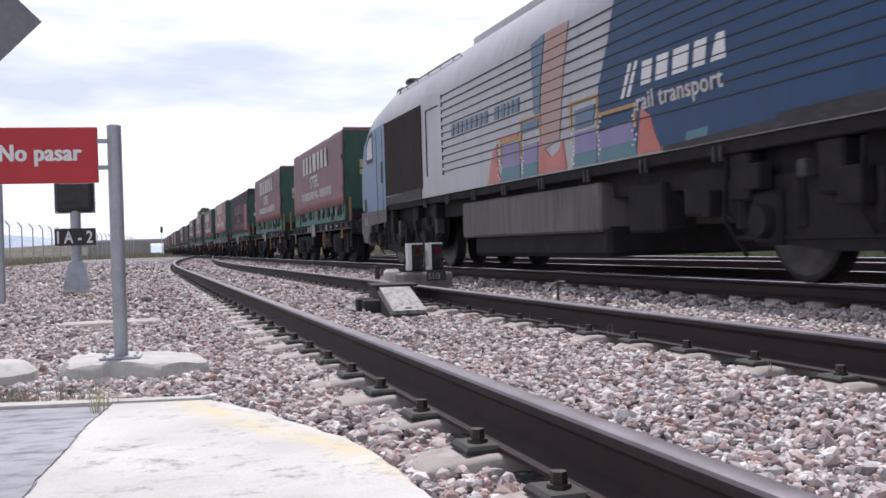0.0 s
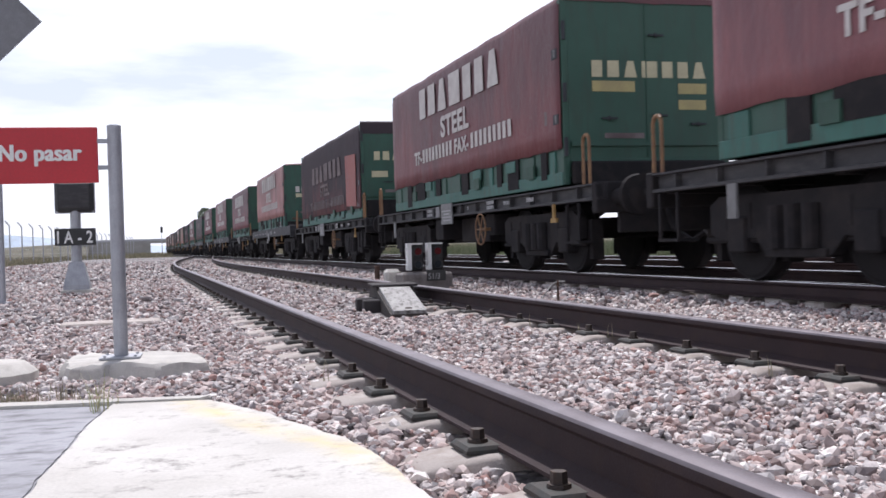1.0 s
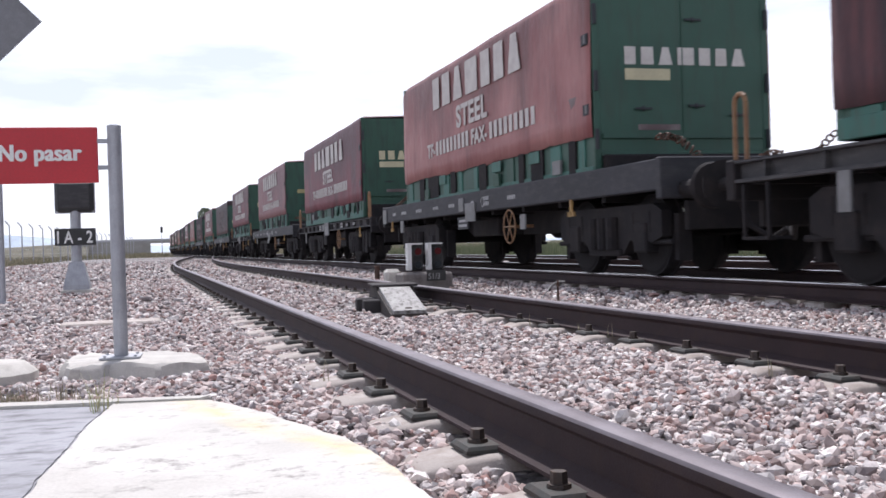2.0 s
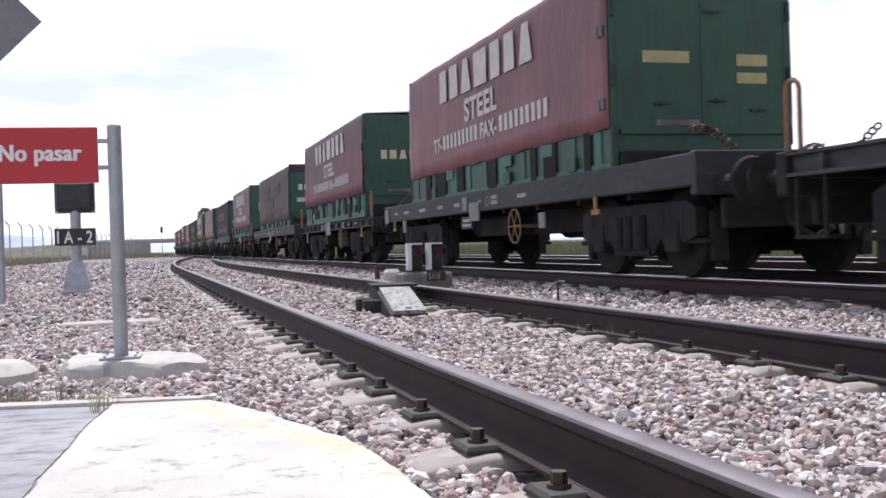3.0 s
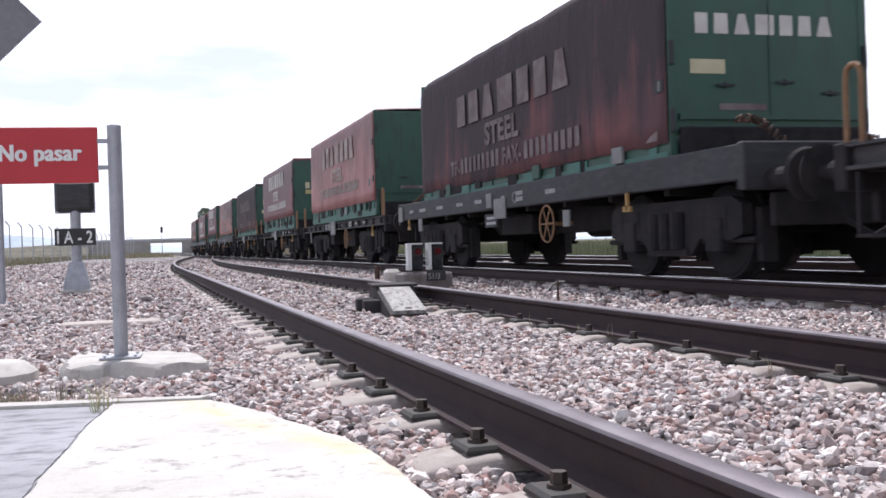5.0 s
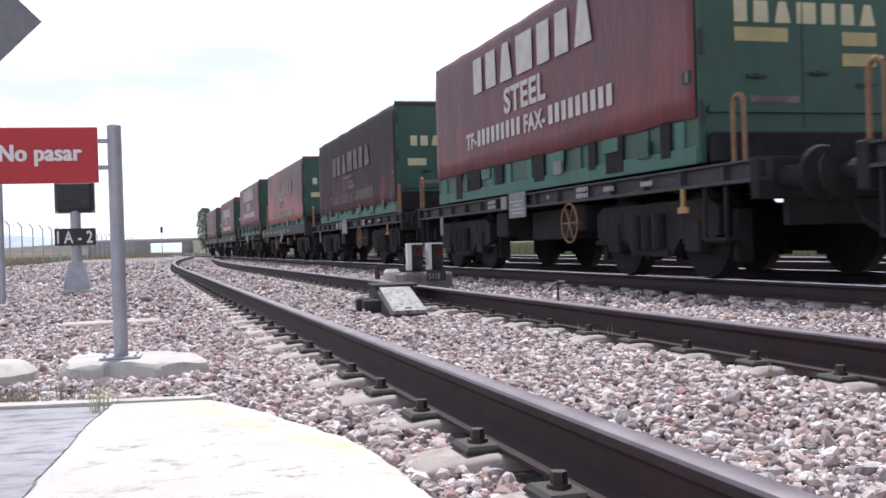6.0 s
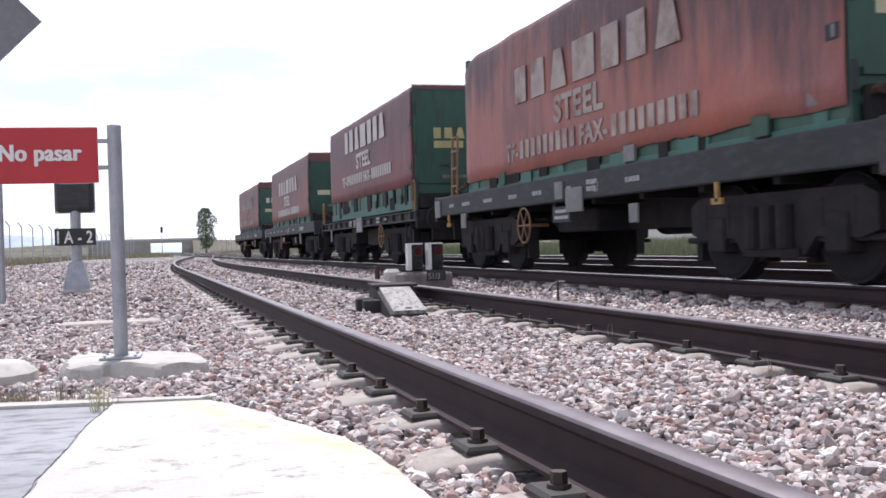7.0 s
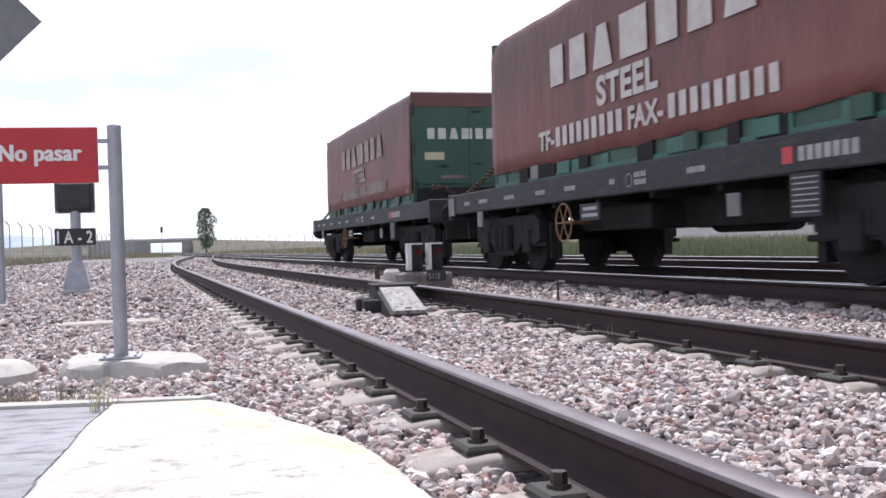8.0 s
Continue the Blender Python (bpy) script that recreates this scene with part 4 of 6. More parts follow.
def grass_strip(name, n, xr, yr, hr, w, material, seed, label):
    g = np.random.default_rng(seed)
    x, y = g.uniform(*xr, n), g.uniform(*yr, n)
    h = g.uniform(*hr, n) * (0.6 + 0.5 * np.sin(x * 0.9 + y * 0.35) ** 2)
    a = g.uniform(0, math.tau, n)
    lx, ly = g.normal(0, 0.25, n) * h, g.normal(0, 0.25, n) * h
    z = np.array([min(ground_h(p, q), -0.1) for p, q in zip(x, y)])
    c, s = np.cos(a) * w, np.sin(a) * w
    v = np.stack([np.stack([x - c, y - s, z], 1), np.stack([x + c, y + s, z], 1), np.stack([x + lx, y + ly, z + h], 1)], 1).reshape(-1, 3)
    me = bpy.data.meshes.new(name)
    me.from_pydata(v.tolist(), [], np.arange(n * 3).reshape(-1, 3).tolist())
    me.materials.append(material)
    return tagged(new(name, me), label, "grass", kind="stuff")


grass_strip("grass", 60000, (13.0, 26), (8, 60), (0.28, 0.72), 0.012, M["grass"], 1, "tall green grass beyond the last track")
grass_strip("dry_grass", 26000, (-22, -7.5), (60, 170), (0.25, 0.7), 0.05, M["straw"], 2, "dry straw-coloured grass along the fence")
grass_strip("dry_grass", 30000, (12, 60), (60, 230), (0.3, 0.8), 0.06, M["straw"], 3, "dry field grass in the distance")
grass_strip("dry_grass", 9000, (-9, 4), (125, 260), (0.3, 0.8), 0.06, M["straw"], 4, "dry grass beyond the end of the ballast")

wh = thing("warehouse", "distant low white industrial building with a grey roof", "building", pose(86, 128, 0))
part("wall", boxes((-14, 26, 0, 14, -1, 4.3)), M["far_white"], wh)
part("roof", boxes((-15, 27, -1, 15, 4.3, 5.0), bevel=0.1), M["far_roof"], wh)
for k in range(6):
    part("window", boxes((-11 + k * 6, -8 + k * 6, -0.08, 0.0, 1.6, 3.0)), M["groove"], wh)

# far hills; their bluish haze is in the material colour
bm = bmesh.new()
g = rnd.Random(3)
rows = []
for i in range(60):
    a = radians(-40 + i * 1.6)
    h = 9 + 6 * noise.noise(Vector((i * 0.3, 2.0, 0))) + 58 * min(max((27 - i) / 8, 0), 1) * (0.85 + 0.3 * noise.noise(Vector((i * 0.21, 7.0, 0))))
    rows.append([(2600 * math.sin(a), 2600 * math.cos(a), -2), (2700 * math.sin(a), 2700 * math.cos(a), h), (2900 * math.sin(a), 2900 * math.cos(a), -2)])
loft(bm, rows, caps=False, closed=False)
tagged(smooth(part("backdrop", bm, M["hill"])), "far low hills on the horizon, coloured bluish with painted haze", "hills", kind="structure")
sp = thing("signal_mast", "distant slim signal mast beside the line", "signal", pose(5.2, 260, 0))
bm = bmesh.new()
cyl(bm, (0, 0, -0.3), (0, 0, 6.6), 0.10, 0.08, 8)
part("mast", bm, M["galv"], sp)
part("signal_head", boxes((-0.3, 0.3, -0.15, 0.15, 5.3, 6.8), bevel=0.05), M["black"], sp)


# ---- the train ----
SPEED = 27.44
RT = MAIN_TOP


def wheelset(y, root_parts, radius=0.46, rim="wheel"):
    for s in (-1, 1):
        x = s * 0.87
        bm = bmesh.new()
        cyl(bm, (x - 0.065, y, RT + radius), (x + 0.065, y, RT + radius), radius, radius, 28)
        cyl(bm, (x - s * 0.065, y, RT + radius), (x - s * 0.095, y, RT + radius), radius + 0.028, radius + 0.028, 28)
        w = part("wheel", bm, M["under"], root_parts)
        bm = bmesh.new()
        cyl(bm, (x + s * 0.064, y, RT + radius), (x + s * 0.075, y, RT + radius), radius * 0.97, radius * 0.90, 28)
        part("rim", bm, M[rim], w)


def bogie(root, y, wb=1.8, radius=0.46):
    bm = bmesh.new()
    for s in (-1, 1):
        x = s * 1.02
        o = [(y - wb / 2 - 0.48, 0.56), (y - wb / 2 - 0.48, 0.84), (y - wb / 2 - 0.30, 0.92), (y + wb / 2 + 0.30, 0.92), (y + wb / 2 + 0.48, 0.84), (y + wb / 2 + 0.48, 0.56),
             (y + wb / 2 + 0.28, 0.50), (y + wb / 2 - 0.28, 0.52), (y + 0.45, 0.36), (y - 0.45, 0.36), (y - wb / 2 + 0.28, 0.52), (y - wb / 2 - 0.28, 0.50)]
        prism(bm, o, "x", x - 0.06, x + 0.06)
        for b in (-0.24, 0.0, 0.24):
            cyl(bm, (x + s * 0.09, y + b, 0.42), (x + s * 0.09, y + b, 0.80), 0.085, 0.085, 10)
        box(bm, x - 0.10, x + 0.16 if s > 0 else x + 0.10, y - 0.42, y + 0.42, 0.34, 0.42, 0.01)
        cyl(bm, (x, y - wb / 2 - 0.62, 0.50), (x, y + wb / 2 + 0.62, 0.50), 0.03, 0.03, 8)
        for b in (-wb / 2 - 0.56, -0.36, 0.36, wb / 2 + 0.56):
            box(bm, s * 0.80, s * 0.94, y + b - 0.05, y + b + 0.05, 0.30, 0.80, 0.01)
        for a in (-wb / 2, wb / 2):
            box(bm, x - 0.09, x + 0.11, y + a - 0.15, y + a + 0.15, RT + radius - 0.20, RT + radius + 0.14, 0.02)
            for b in (-0.20, 0.20):
                cyl(bm, (x + s * 0.02, y + a + b, RT + radius + 0.02), (x + s * 0.02, y + a + b, RT + radius + 0.26), 0.055, 0.055, 10)
    box(bm, -1.0, 1.0, y - 0.25, y + 0.25, 0.55, 0.85, 0.03)
    b = part("bogie_frame", bm, M["under"], root)
    for a in (-wb / 2, wb / 2):
        wheelset(y + a, b, radius)


def buffers(root, y, d, z=1.05):
    """Two buffers and a screw coupling at the end y; d is the outward sense along the track."""
    for x in (-0.98, 0.98):
        bm = bmesh.new()
        cyl(bm, (x, y, z), (x, y + d * 0.34, z), 0.10, 0.09, 14)
        cyl(bm, (x, y + d * 0.30, z), (x, y + d * 0.50, z), 0.065, 0.065, 12)
        cyl(bm, (x, y + d * 0.49, z), (x, y + d * 0.53, z), 0.24, 0.22, 20)
        part("buffer", bm, M["under"], root)
    part("end_skirt", boxes((-0.95, 0.95, min(y - d * 0.03, y - d * 0.12), max(y - d * 0.03, y - d * 0.12), 0.62, z - 0.12), bevel=0.01), M["under"], root)
    for x in (-0.42, 0.42):
        bm = bmesh.new()
        part("brake_hose", tube(bm, [(x, y, z - 0.12), (x, y + d * 0.12, z - 0.14), (x * 0.9, y + d * 0.22, z - 0.40), (x * 0.6, y + d * 0.42, z - 0.55), (x * 0.4, y + d * 0.58, z - 0.45)], 0.03, 7), M["under"], root)
    bm = bmesh.new()
    box(bm, -0.05, 0.05, min(y, y + d * 0.42), max(y, y + d * 0.42), z - 0.10, z - 0.02)
    cyl(bm, (0, y + d * 0.40, z - 0.05), (0, y + d * 0.44, z - 0.36), 0.03, 0.03, 8)
    part("coupling", bm, M["under"], root)


def hand_wheel(root, y, z, material):
    bm = bmesh.new()
    torus(bm, (-1.27, y, z), (1, 0, 0), 0.245, 0.013, 22, 6)
    for k in range(3):
        a = k * math.pi / 3
        cyl(bm, (-1.27, y - 0.23 * math.cos(a), z - 0.23 * math.sin(a)), (-1.27, y + 0.23 * math.cos(a), z + 0.23 * math.sin(a)), 0.010, 0.010, 6)
    cyl(bm, (-1.28, y, z), (-0.9, y, z), 0.025, 0.025, 8)
    smooth(part("hand_wheel", bm, material, root))


def marks(root, y0, y1, z, h, seed, n=7, x=-1.26):
    """Small stencilled markings on the sill, as bars."""
    g = rnd.Random(seed)
    y = y0
    for _ in range(n):
        w = g.uniform(0.12, 0.5)
        bm = bmesh.new()
        k = 1 if g.random() < 0.6 else 2
        for j in range(k):
            zz = z + (j - (k - 1) / 2) * h * 0.75
            for q in range(max(1, int(w / 0.07))):
                box(bm, x - 0.003, x, y - q * 0.07 - 0.05, y - q * 0.07, zz - h * 0.27, zz + h * 0.27)
        part("marking", bm, M["mark"], root)
        y -= w + g.uniform(0.35, (y0 - y1) / n * 1.3)
        if y < y1:
            break


def wagon_a(length):
    """Older flat wagon: thin sill, ochre grab rails, hand wheel in the middle, white plate."""
    L = length
    root = thing("flat_wagon", "sooty black bogie flat wagon carrying a container", "wagon", group="wagons of the train")
    bm = bmesh.new()
    for s in (-1, 1):
        bm = bmesh.new()
        prism(bm, [(s * 1.12, 1.02), (s * 1.26, 1.02), (s * 1.26, 1.05), (s * 1.19, 1.06), (s * 1.19, 1.19), (s * 1.26, 1.20), (s * 1.26, 1.22), (s * 1.12, 1.22)], "y", -L, 0)
        part("side_sill", bm, M["sill"], root)
    bm = bmesh.new()
    for x in (-0.35, 0.35):
        o = [(0, 0.98), (0, 1.20), (-L, 1.20), (-L, 0.98), (-L + 3.3, 0.95), (-L + 4.1, 0.72), (-4.1, 0.72), (-3.3, 0.95)]
        prism(bm, o, "x", x - 0.07, x + 0.07)
    for k in range(9):
        y = -0.3 - (L - 0.6) * k / 8
        box(bm, -1.15, 1.15, y - 0.06, y + 0.06, 1.0, 1.2)
    part("centre_frame", bm, M["under"], root)
    part("floor", boxes((-1.18, 1.18, -L + 0.02, -0.02, 1.205, 1.235)), M["under"], root)
    for y, d in ((0.0, 1), (-L, -1)):
        part("headstock", boxes((-1.27, 1.27, min(y, y - d * 0.14), max(y, y - d * 0.14), 0.86, 1.235), bevel=0.015), M["under"], root)
        buffers(root, y, d)
    for k in range(14):
        y = -0.6 - (L - 1.2) * k / 13
        part("sill_stiffener", boxes((-1.258, -1.19, y - 0.012, y + 0.012, 1.055, 1.195)), M["sill"], root)
    bogie(root, -2.35)
    bogie(root, -L + 2.35)
    bm = boxes((-0.95, -0.25, -L / 2 - 1.0, -L / 2 + 0.5, 0.56, 0.98), (0.2, 0.9, -L / 2 - 0.5, -L / 2 + 1.1, 0.55, 0.95), (-1.15, -0.75, -L / 2 + 1.0, -L / 2 + 1.5, 0.62, 1.0), (-1.1, -0.7, -L / 2 - 1.7, -L / 2 - 1.3, 0.66, 1.0), bevel=0.02)
    cyl(bm, (-0.55, -L / 2 + 1.0, 0.72), (-0.55, -L / 2 + 1.9, 0.72), 0.17, 0.17, 16)
    part("brake_gear", bm, M["under"], root)
    hand_wheel(root, -7.35 if L > 11.2 else -7.85, 0.76, M["ochre"])
    part("data_plate", boxes((-1.285, -1.262, -5.85, -5.20, 0.89, 1.25)), M["plate"], root, "dusty white data plate")
    bm = bmesh.new()
    for k, (a, b) in enumerate(((-5.76, -5.34), (-5.80, -5.30), (-5.72, -5.38), (-5.80, -5.26))):
        box(bm, -1.289, -1.285, a, b, 0.945 + k * 0.055, 0.970 + k * 0.055)
    part("marking", bm, M["mark"], root)
    part("data_plate", boxes((-1.285, -1.262, -5.10, -4.85, 1.03, 1.22)), M["plate"], root)
    part("data_plate", boxes((-1.285, -1.262, -1.75, -1.60, 0.70, 1.02)), M["plate"], root)
    for y in ((-L + 1.3,) if L > 11.2 else ()):
        bm = boxes((-1.29, -1.26, y - 0.025, y + 0.025, 0.80, 1.02), (-1.29, -1.26, y - 0.09, y + 0.09, 0.78, 0.84))
        part("release_handle", bm, M["yellow"], root, "yellow brake release handle")
    for y in (-0.20, -L + 0.36):
        bm = bmesh.new()
        pts = [(-1.22, y - 0.09, 1.22), (-1.22, y - 0.09, 1.74)] + [(-1.22, y - 0.09 * math.cos(a), 1.74 + 0.09 * math.sin(a)) for a in (0.6, 1.2, 1.9, 2.5)] + [(-1.22, y + 0.09, 1.74), (-1.22, y + 0.09, 1.22)]
        smooth(part("grab_rail", tube(bm, pts, 0.022), M["ochre"], root, "ochre painted grab rail"))
    for y in (-0.45, -L + 0.75):
        part("step", boxes((-1.27, -1.02, y - 0.2, y + 0.2, 0.50, 0.53), (-1.26, -1.23, y - 0.2, y - 0.17, 0.52, 1.0), (-1.26, -1.23, y + 0.17, y + 0.2, 0.52, 1.0)), M["under"], root)
    marks(root, -4.2, -L + 2.0, 1.125, 0.10, 5, 8)
    return root


def wagon_b(length, sill="sill_grey", handles=True):
    """Newer flat wagon: deep plain sill with stencils, securing chain at the end."""
    L = length
    root = thing("flat_wagon", "bogie flat wagon with a deep dark grey sill and securing chains", "wagon", group="wagons of the train")
    bm = bmesh.new()
    for s in (-1, 1):
        bm = bmesh.new()
        prism(bm, [(s * 1.14, 1.045), (s * 1.26, 1.045), (s * 1.27, 1.06), (s * 1.27, 1.36), (s * 1.26, 1.375), (s * 1.14, 1.375)], "y", -L, 0)
        part("side_sill", bm, M[sill], root)
    bm = bmesh.new()
    for x in (-0.4, 0.4):
        o = [(0, 0.95), (0, 1.22), (-L, 1.22), (-L, 0.95), (-L + 3.3, 0.92), (-L + 4.0, 0.66), (-4.0, 0.66), (-3.3, 0.92)]
        prism(bm, o, "x", x - 0.07, x + 0.07)
    for k in range(10):
        y = -0.3 - (L - 0.6) * k / 9
        box(bm, -1.15, 1.15, y - 0.05, y + 0.05, 0.98, 1.22)
    part("centre_frame", bm, M["under"], root)
    part("floor", boxes((-1.18, 1.18, -L + 0.02, -0.02, 1.225, 1.25)), M["under"], root)
    for y, d in ((0.0, 1), (-L, -1)):
        part("headstock", boxes((-1.28, 1.28, min(y, y - d * 0.12), max(y, y - d * 0.12), 0.95, 1.39), bevel=0.015), M[sill], root)
        buffers(root, y, d)
    bogie(root, -2.35)
    bogie(root, -L + 1.75)
    part("brake_gear", boxes((-0.9, -0.3, -L / 2 - 0.2, -L / 2 + 1.1, 0.66, 0.95), bevel=0.02), M["under"], root)
    part("air_tank", cyl(bmesh.new(), (0.5, -L / 2 - 0.9, 0.76), (0.5, -L / 2 + 0.6, 0.76), 0.18, 0.18, 16), M["under"], root)
    hand_wheel(root, -5.05 if not handles else (-8.1 if L > 12.5 else -4.5), 0.77, M["ochre"])
    for y, w, z0, z1 in ((-0.22, 0.16, 1.02, 1.32), (-1.75, 0.12, 0.80, 1.04), (-L + 4.0, 0.10, 0.72, 0.93)):
        part("data_plate", boxes((-1.295, -1.272, y - w, y + w, z0, z1)), M["plate"], root, "dusty pale data plate")
    if not handles:
        part("data_board", boxes((-1.285, -1.255, -L + 2.75, -L + 3.15, 0.68, 1.04)), M["groove"], root, "dark board ruled with pale lines")
        bm = bmesh.new()
        for k in range(7):
            box(bm, -1.289, -1.285, -L + 2.78, -L + 3.12, 0.715 + k * 0.047, 0.727 + k * 0.047)
        part("marking", bm, M["mark"], root)
    else:
        part("data_plate", boxes((-1.295, -1.272, -6.55, -6.05, 0.90, 1.20)), M["plate"], root)
        part("data_plate", boxes((-1.295, -1.272, -5.95, -5.70, 1.08, 1.30)), M["plate"], root)
    part("data_board", boxes((-1.285, -1.255, -6.15, -5.60, 0.78, 0.98)), M["groove"], root)
    bm = boxes((-1.289, -1.285, -6.08, -5.70, 0.90, 0.94), (-1.289, -1.285, -6.10, -5.66, 0.82, 0.86))
    part("marking", bm, M["mark"], root)
    for y in ((-0.9, -L + 2.3) if handles else ()):
        part("release_handle", boxes((-1.30, -1.27, y - 0.025, y + 0.025, 0.86, 1.05), (-1.30, -1.27, y - 0.09, y + 0.09, 0.84, 0.90)), M["yellow"], root, "yellow brake release handle")
    marks(root, -0.9, -L + 4.2, 1.20, 0.11, 9, 9, -1.27)
    bm = bmesh.new()
    torus(bm, (-1.268, -6.9, 1.19), (1, 0, 0), 0.075, 0.008, 12, 4)
    part("marking", bm, M["mark"], root)
    if not handles:
        part("emblem", boxes((-1.274, -1.27, -L + 3.12, -L + 3.27, 1.13, 1.27)), M["red_sign"], root)
        bm = bmesh.new()
        for q in range(7):
            box(bm, -1.274, -1.27, -L + 2.96 - q * 0.11, -L + 3.04 - q * 0.11, 1.14, 1.26)
        part("emblem", bm, M["mark"], root)
    bm = bmesh.new()
    g = rnd.Random(12)
    for k in range(46):
        u = k / 45
        p = Vector((-1.12 + 2.24 * u, -L + 0.30 + 0.10 * math.sin(u * 9), 1.62 - 0.30 * math.sin(u * math.pi) + 0.10 * math.sin(u * 13)))
        torus(bm, p, (g.uniform(-1, 1), g.uniform(-1, 1), 0.4), 0.040, 0.013, 8, 4)
    part("lashing_chain", bm, M["chain"], root, "rusty lashing chain heaped before the container")
    for s in (-1, 1):
        bm = bmesh.new()
        a, b = Vector((s * 1.0, -0.12, 1.39)), Vector((s * 0.75, -2.28, 2.30))
        n = 34
        for k in range(n):
            p = a.lerp(b, (k + 0.5) / n) + Vector((0, 0, -0.12 * math.sin((k + 0.5) / n * math.pi)))
            torus(bm, p, (1, 0.3, 0) if k % 2 else (0.2, 0.3, 1), 0.036, 0.014, 8, 4)
        part("securing_chain", bm, M["chain"], root, "rusty securing chain")
    return root


# lettering of the maker as plain blocks: relative widths and top narrowing of seven shapes
BLOCKS = ((0.80, 1.0), (0.92, 0.92), (1.0, 0.45), (1.22, 1.0), (0.84, 1.0), (0.86, 0.90), (1.0, 0.45))


def block_word(parent, origin, along, up, height, width, material, out, name="emblem"):
    """A row of plain letter-sized blocks; along and up are unit vectors, out the outward one."""
    along, up, out, o = Vector(along), Vector(up), Vector(out), Vector(origin)
    unit = width / (sum(w for w, _ in BLOCKS) + 0.40 * 6)
    s = 0.0
    for w, taper in BLOCKS:
        bm = bmesh.new()
        a, b = s, s + w * unit
        c, h = (a + b) / 2, (b - a) / 2
        pts = [(a, 0), (b, 0), (c + h * taper, height), (c - h * taper, height)]
        loft(bm, [[tuple(o + along * u + up * v - out * 0.004) for u, v in pts], [tuple(o + along * u + up * v + out * 0.004) for u, v in pts]])
        part(name, bm, material, parent)
        s = b + 0.40 * unit


def bar_row(parent, origin, along, up, out, height, widths, material, name="lettering_bar"):
    along, up, out, o = Vector(along), Vector(up), Vector(out), Vector(origin)
    s = 0.0
    for w, gap in widths:
        bm = bmesh.new()
        pts = [(s, 0), (s + w, 0), (s + w, height), (s, height)]
        loft(bm, [[tuple(o + along * u + up * v - out * 0.003) for u, v in pts], [tuple(o + along * u + up * v + out * 0.003) for u, v in pts]])
        part(name, bm, material, parent)
        s += w + gap


# two makes of container: (height of the top, length)
TALL, LONG = (3.74, 9.05), (3.61, 9.53)


def tarp_side(low, seed, half=1.22, top=3.70, length=9.05, sag=0.02):
    """Tarpaulin draped over a container: rounded shoulders, wrinkles, uneven hem."""
    rings = []
    n = 54
    for i in range(n + 1):
        y = -length * i / n
        hem = low + 0.035 * noise.noise(Vector((y * 1.7, seed * 3.1, 0))) + 0.02 * noise.noise(Vector((y * 5.0, seed, 4)))
        ring = []
        sect = [(-half - 0.012, hem), (-half - 0.02, hem + 0.25), (-half - 0.016, hem + 0.6), (-half - 0.012, (hem + top) / 2), (-half - 0.01, top - 0.75), (-half - 0.006, top - 0.4), (-half, top - 0.13), (-half + 0.035, top - 0.045), (-half + 0.12, top - 0.005), (-half + 0.5, top + 0.012), (0, top + 0.03)]
        sect = sect + [(-x, z) for x, z in reversed(sect[:-1])]
        edge = min(i, n - i)
        for k, (x, z) in enumerate(sect):
            w = 0.013 * noise.noise(Vector((y * 2.2, z * 0.7 + (3 if x > 0 else 0), seed))) + 0.007 * noise.noise(Vector((y * 7, z * 1.5, seed + 9)))
            zz = z + (sag * noise.noise(Vector((y * 1.1, x, seed + 5))) if z > top - 0.2 else 0)
            soft = (0.13, 0.055, 0.015)[edge] if edge < 3 and length > 9.3 else (0.05 if edge == 0 else 0)
            ring.append((x + (w if x < 0 else -w), y, zz - (soft if z > top - 0.2 else 0)))
        rings.append(ring)
    return rings


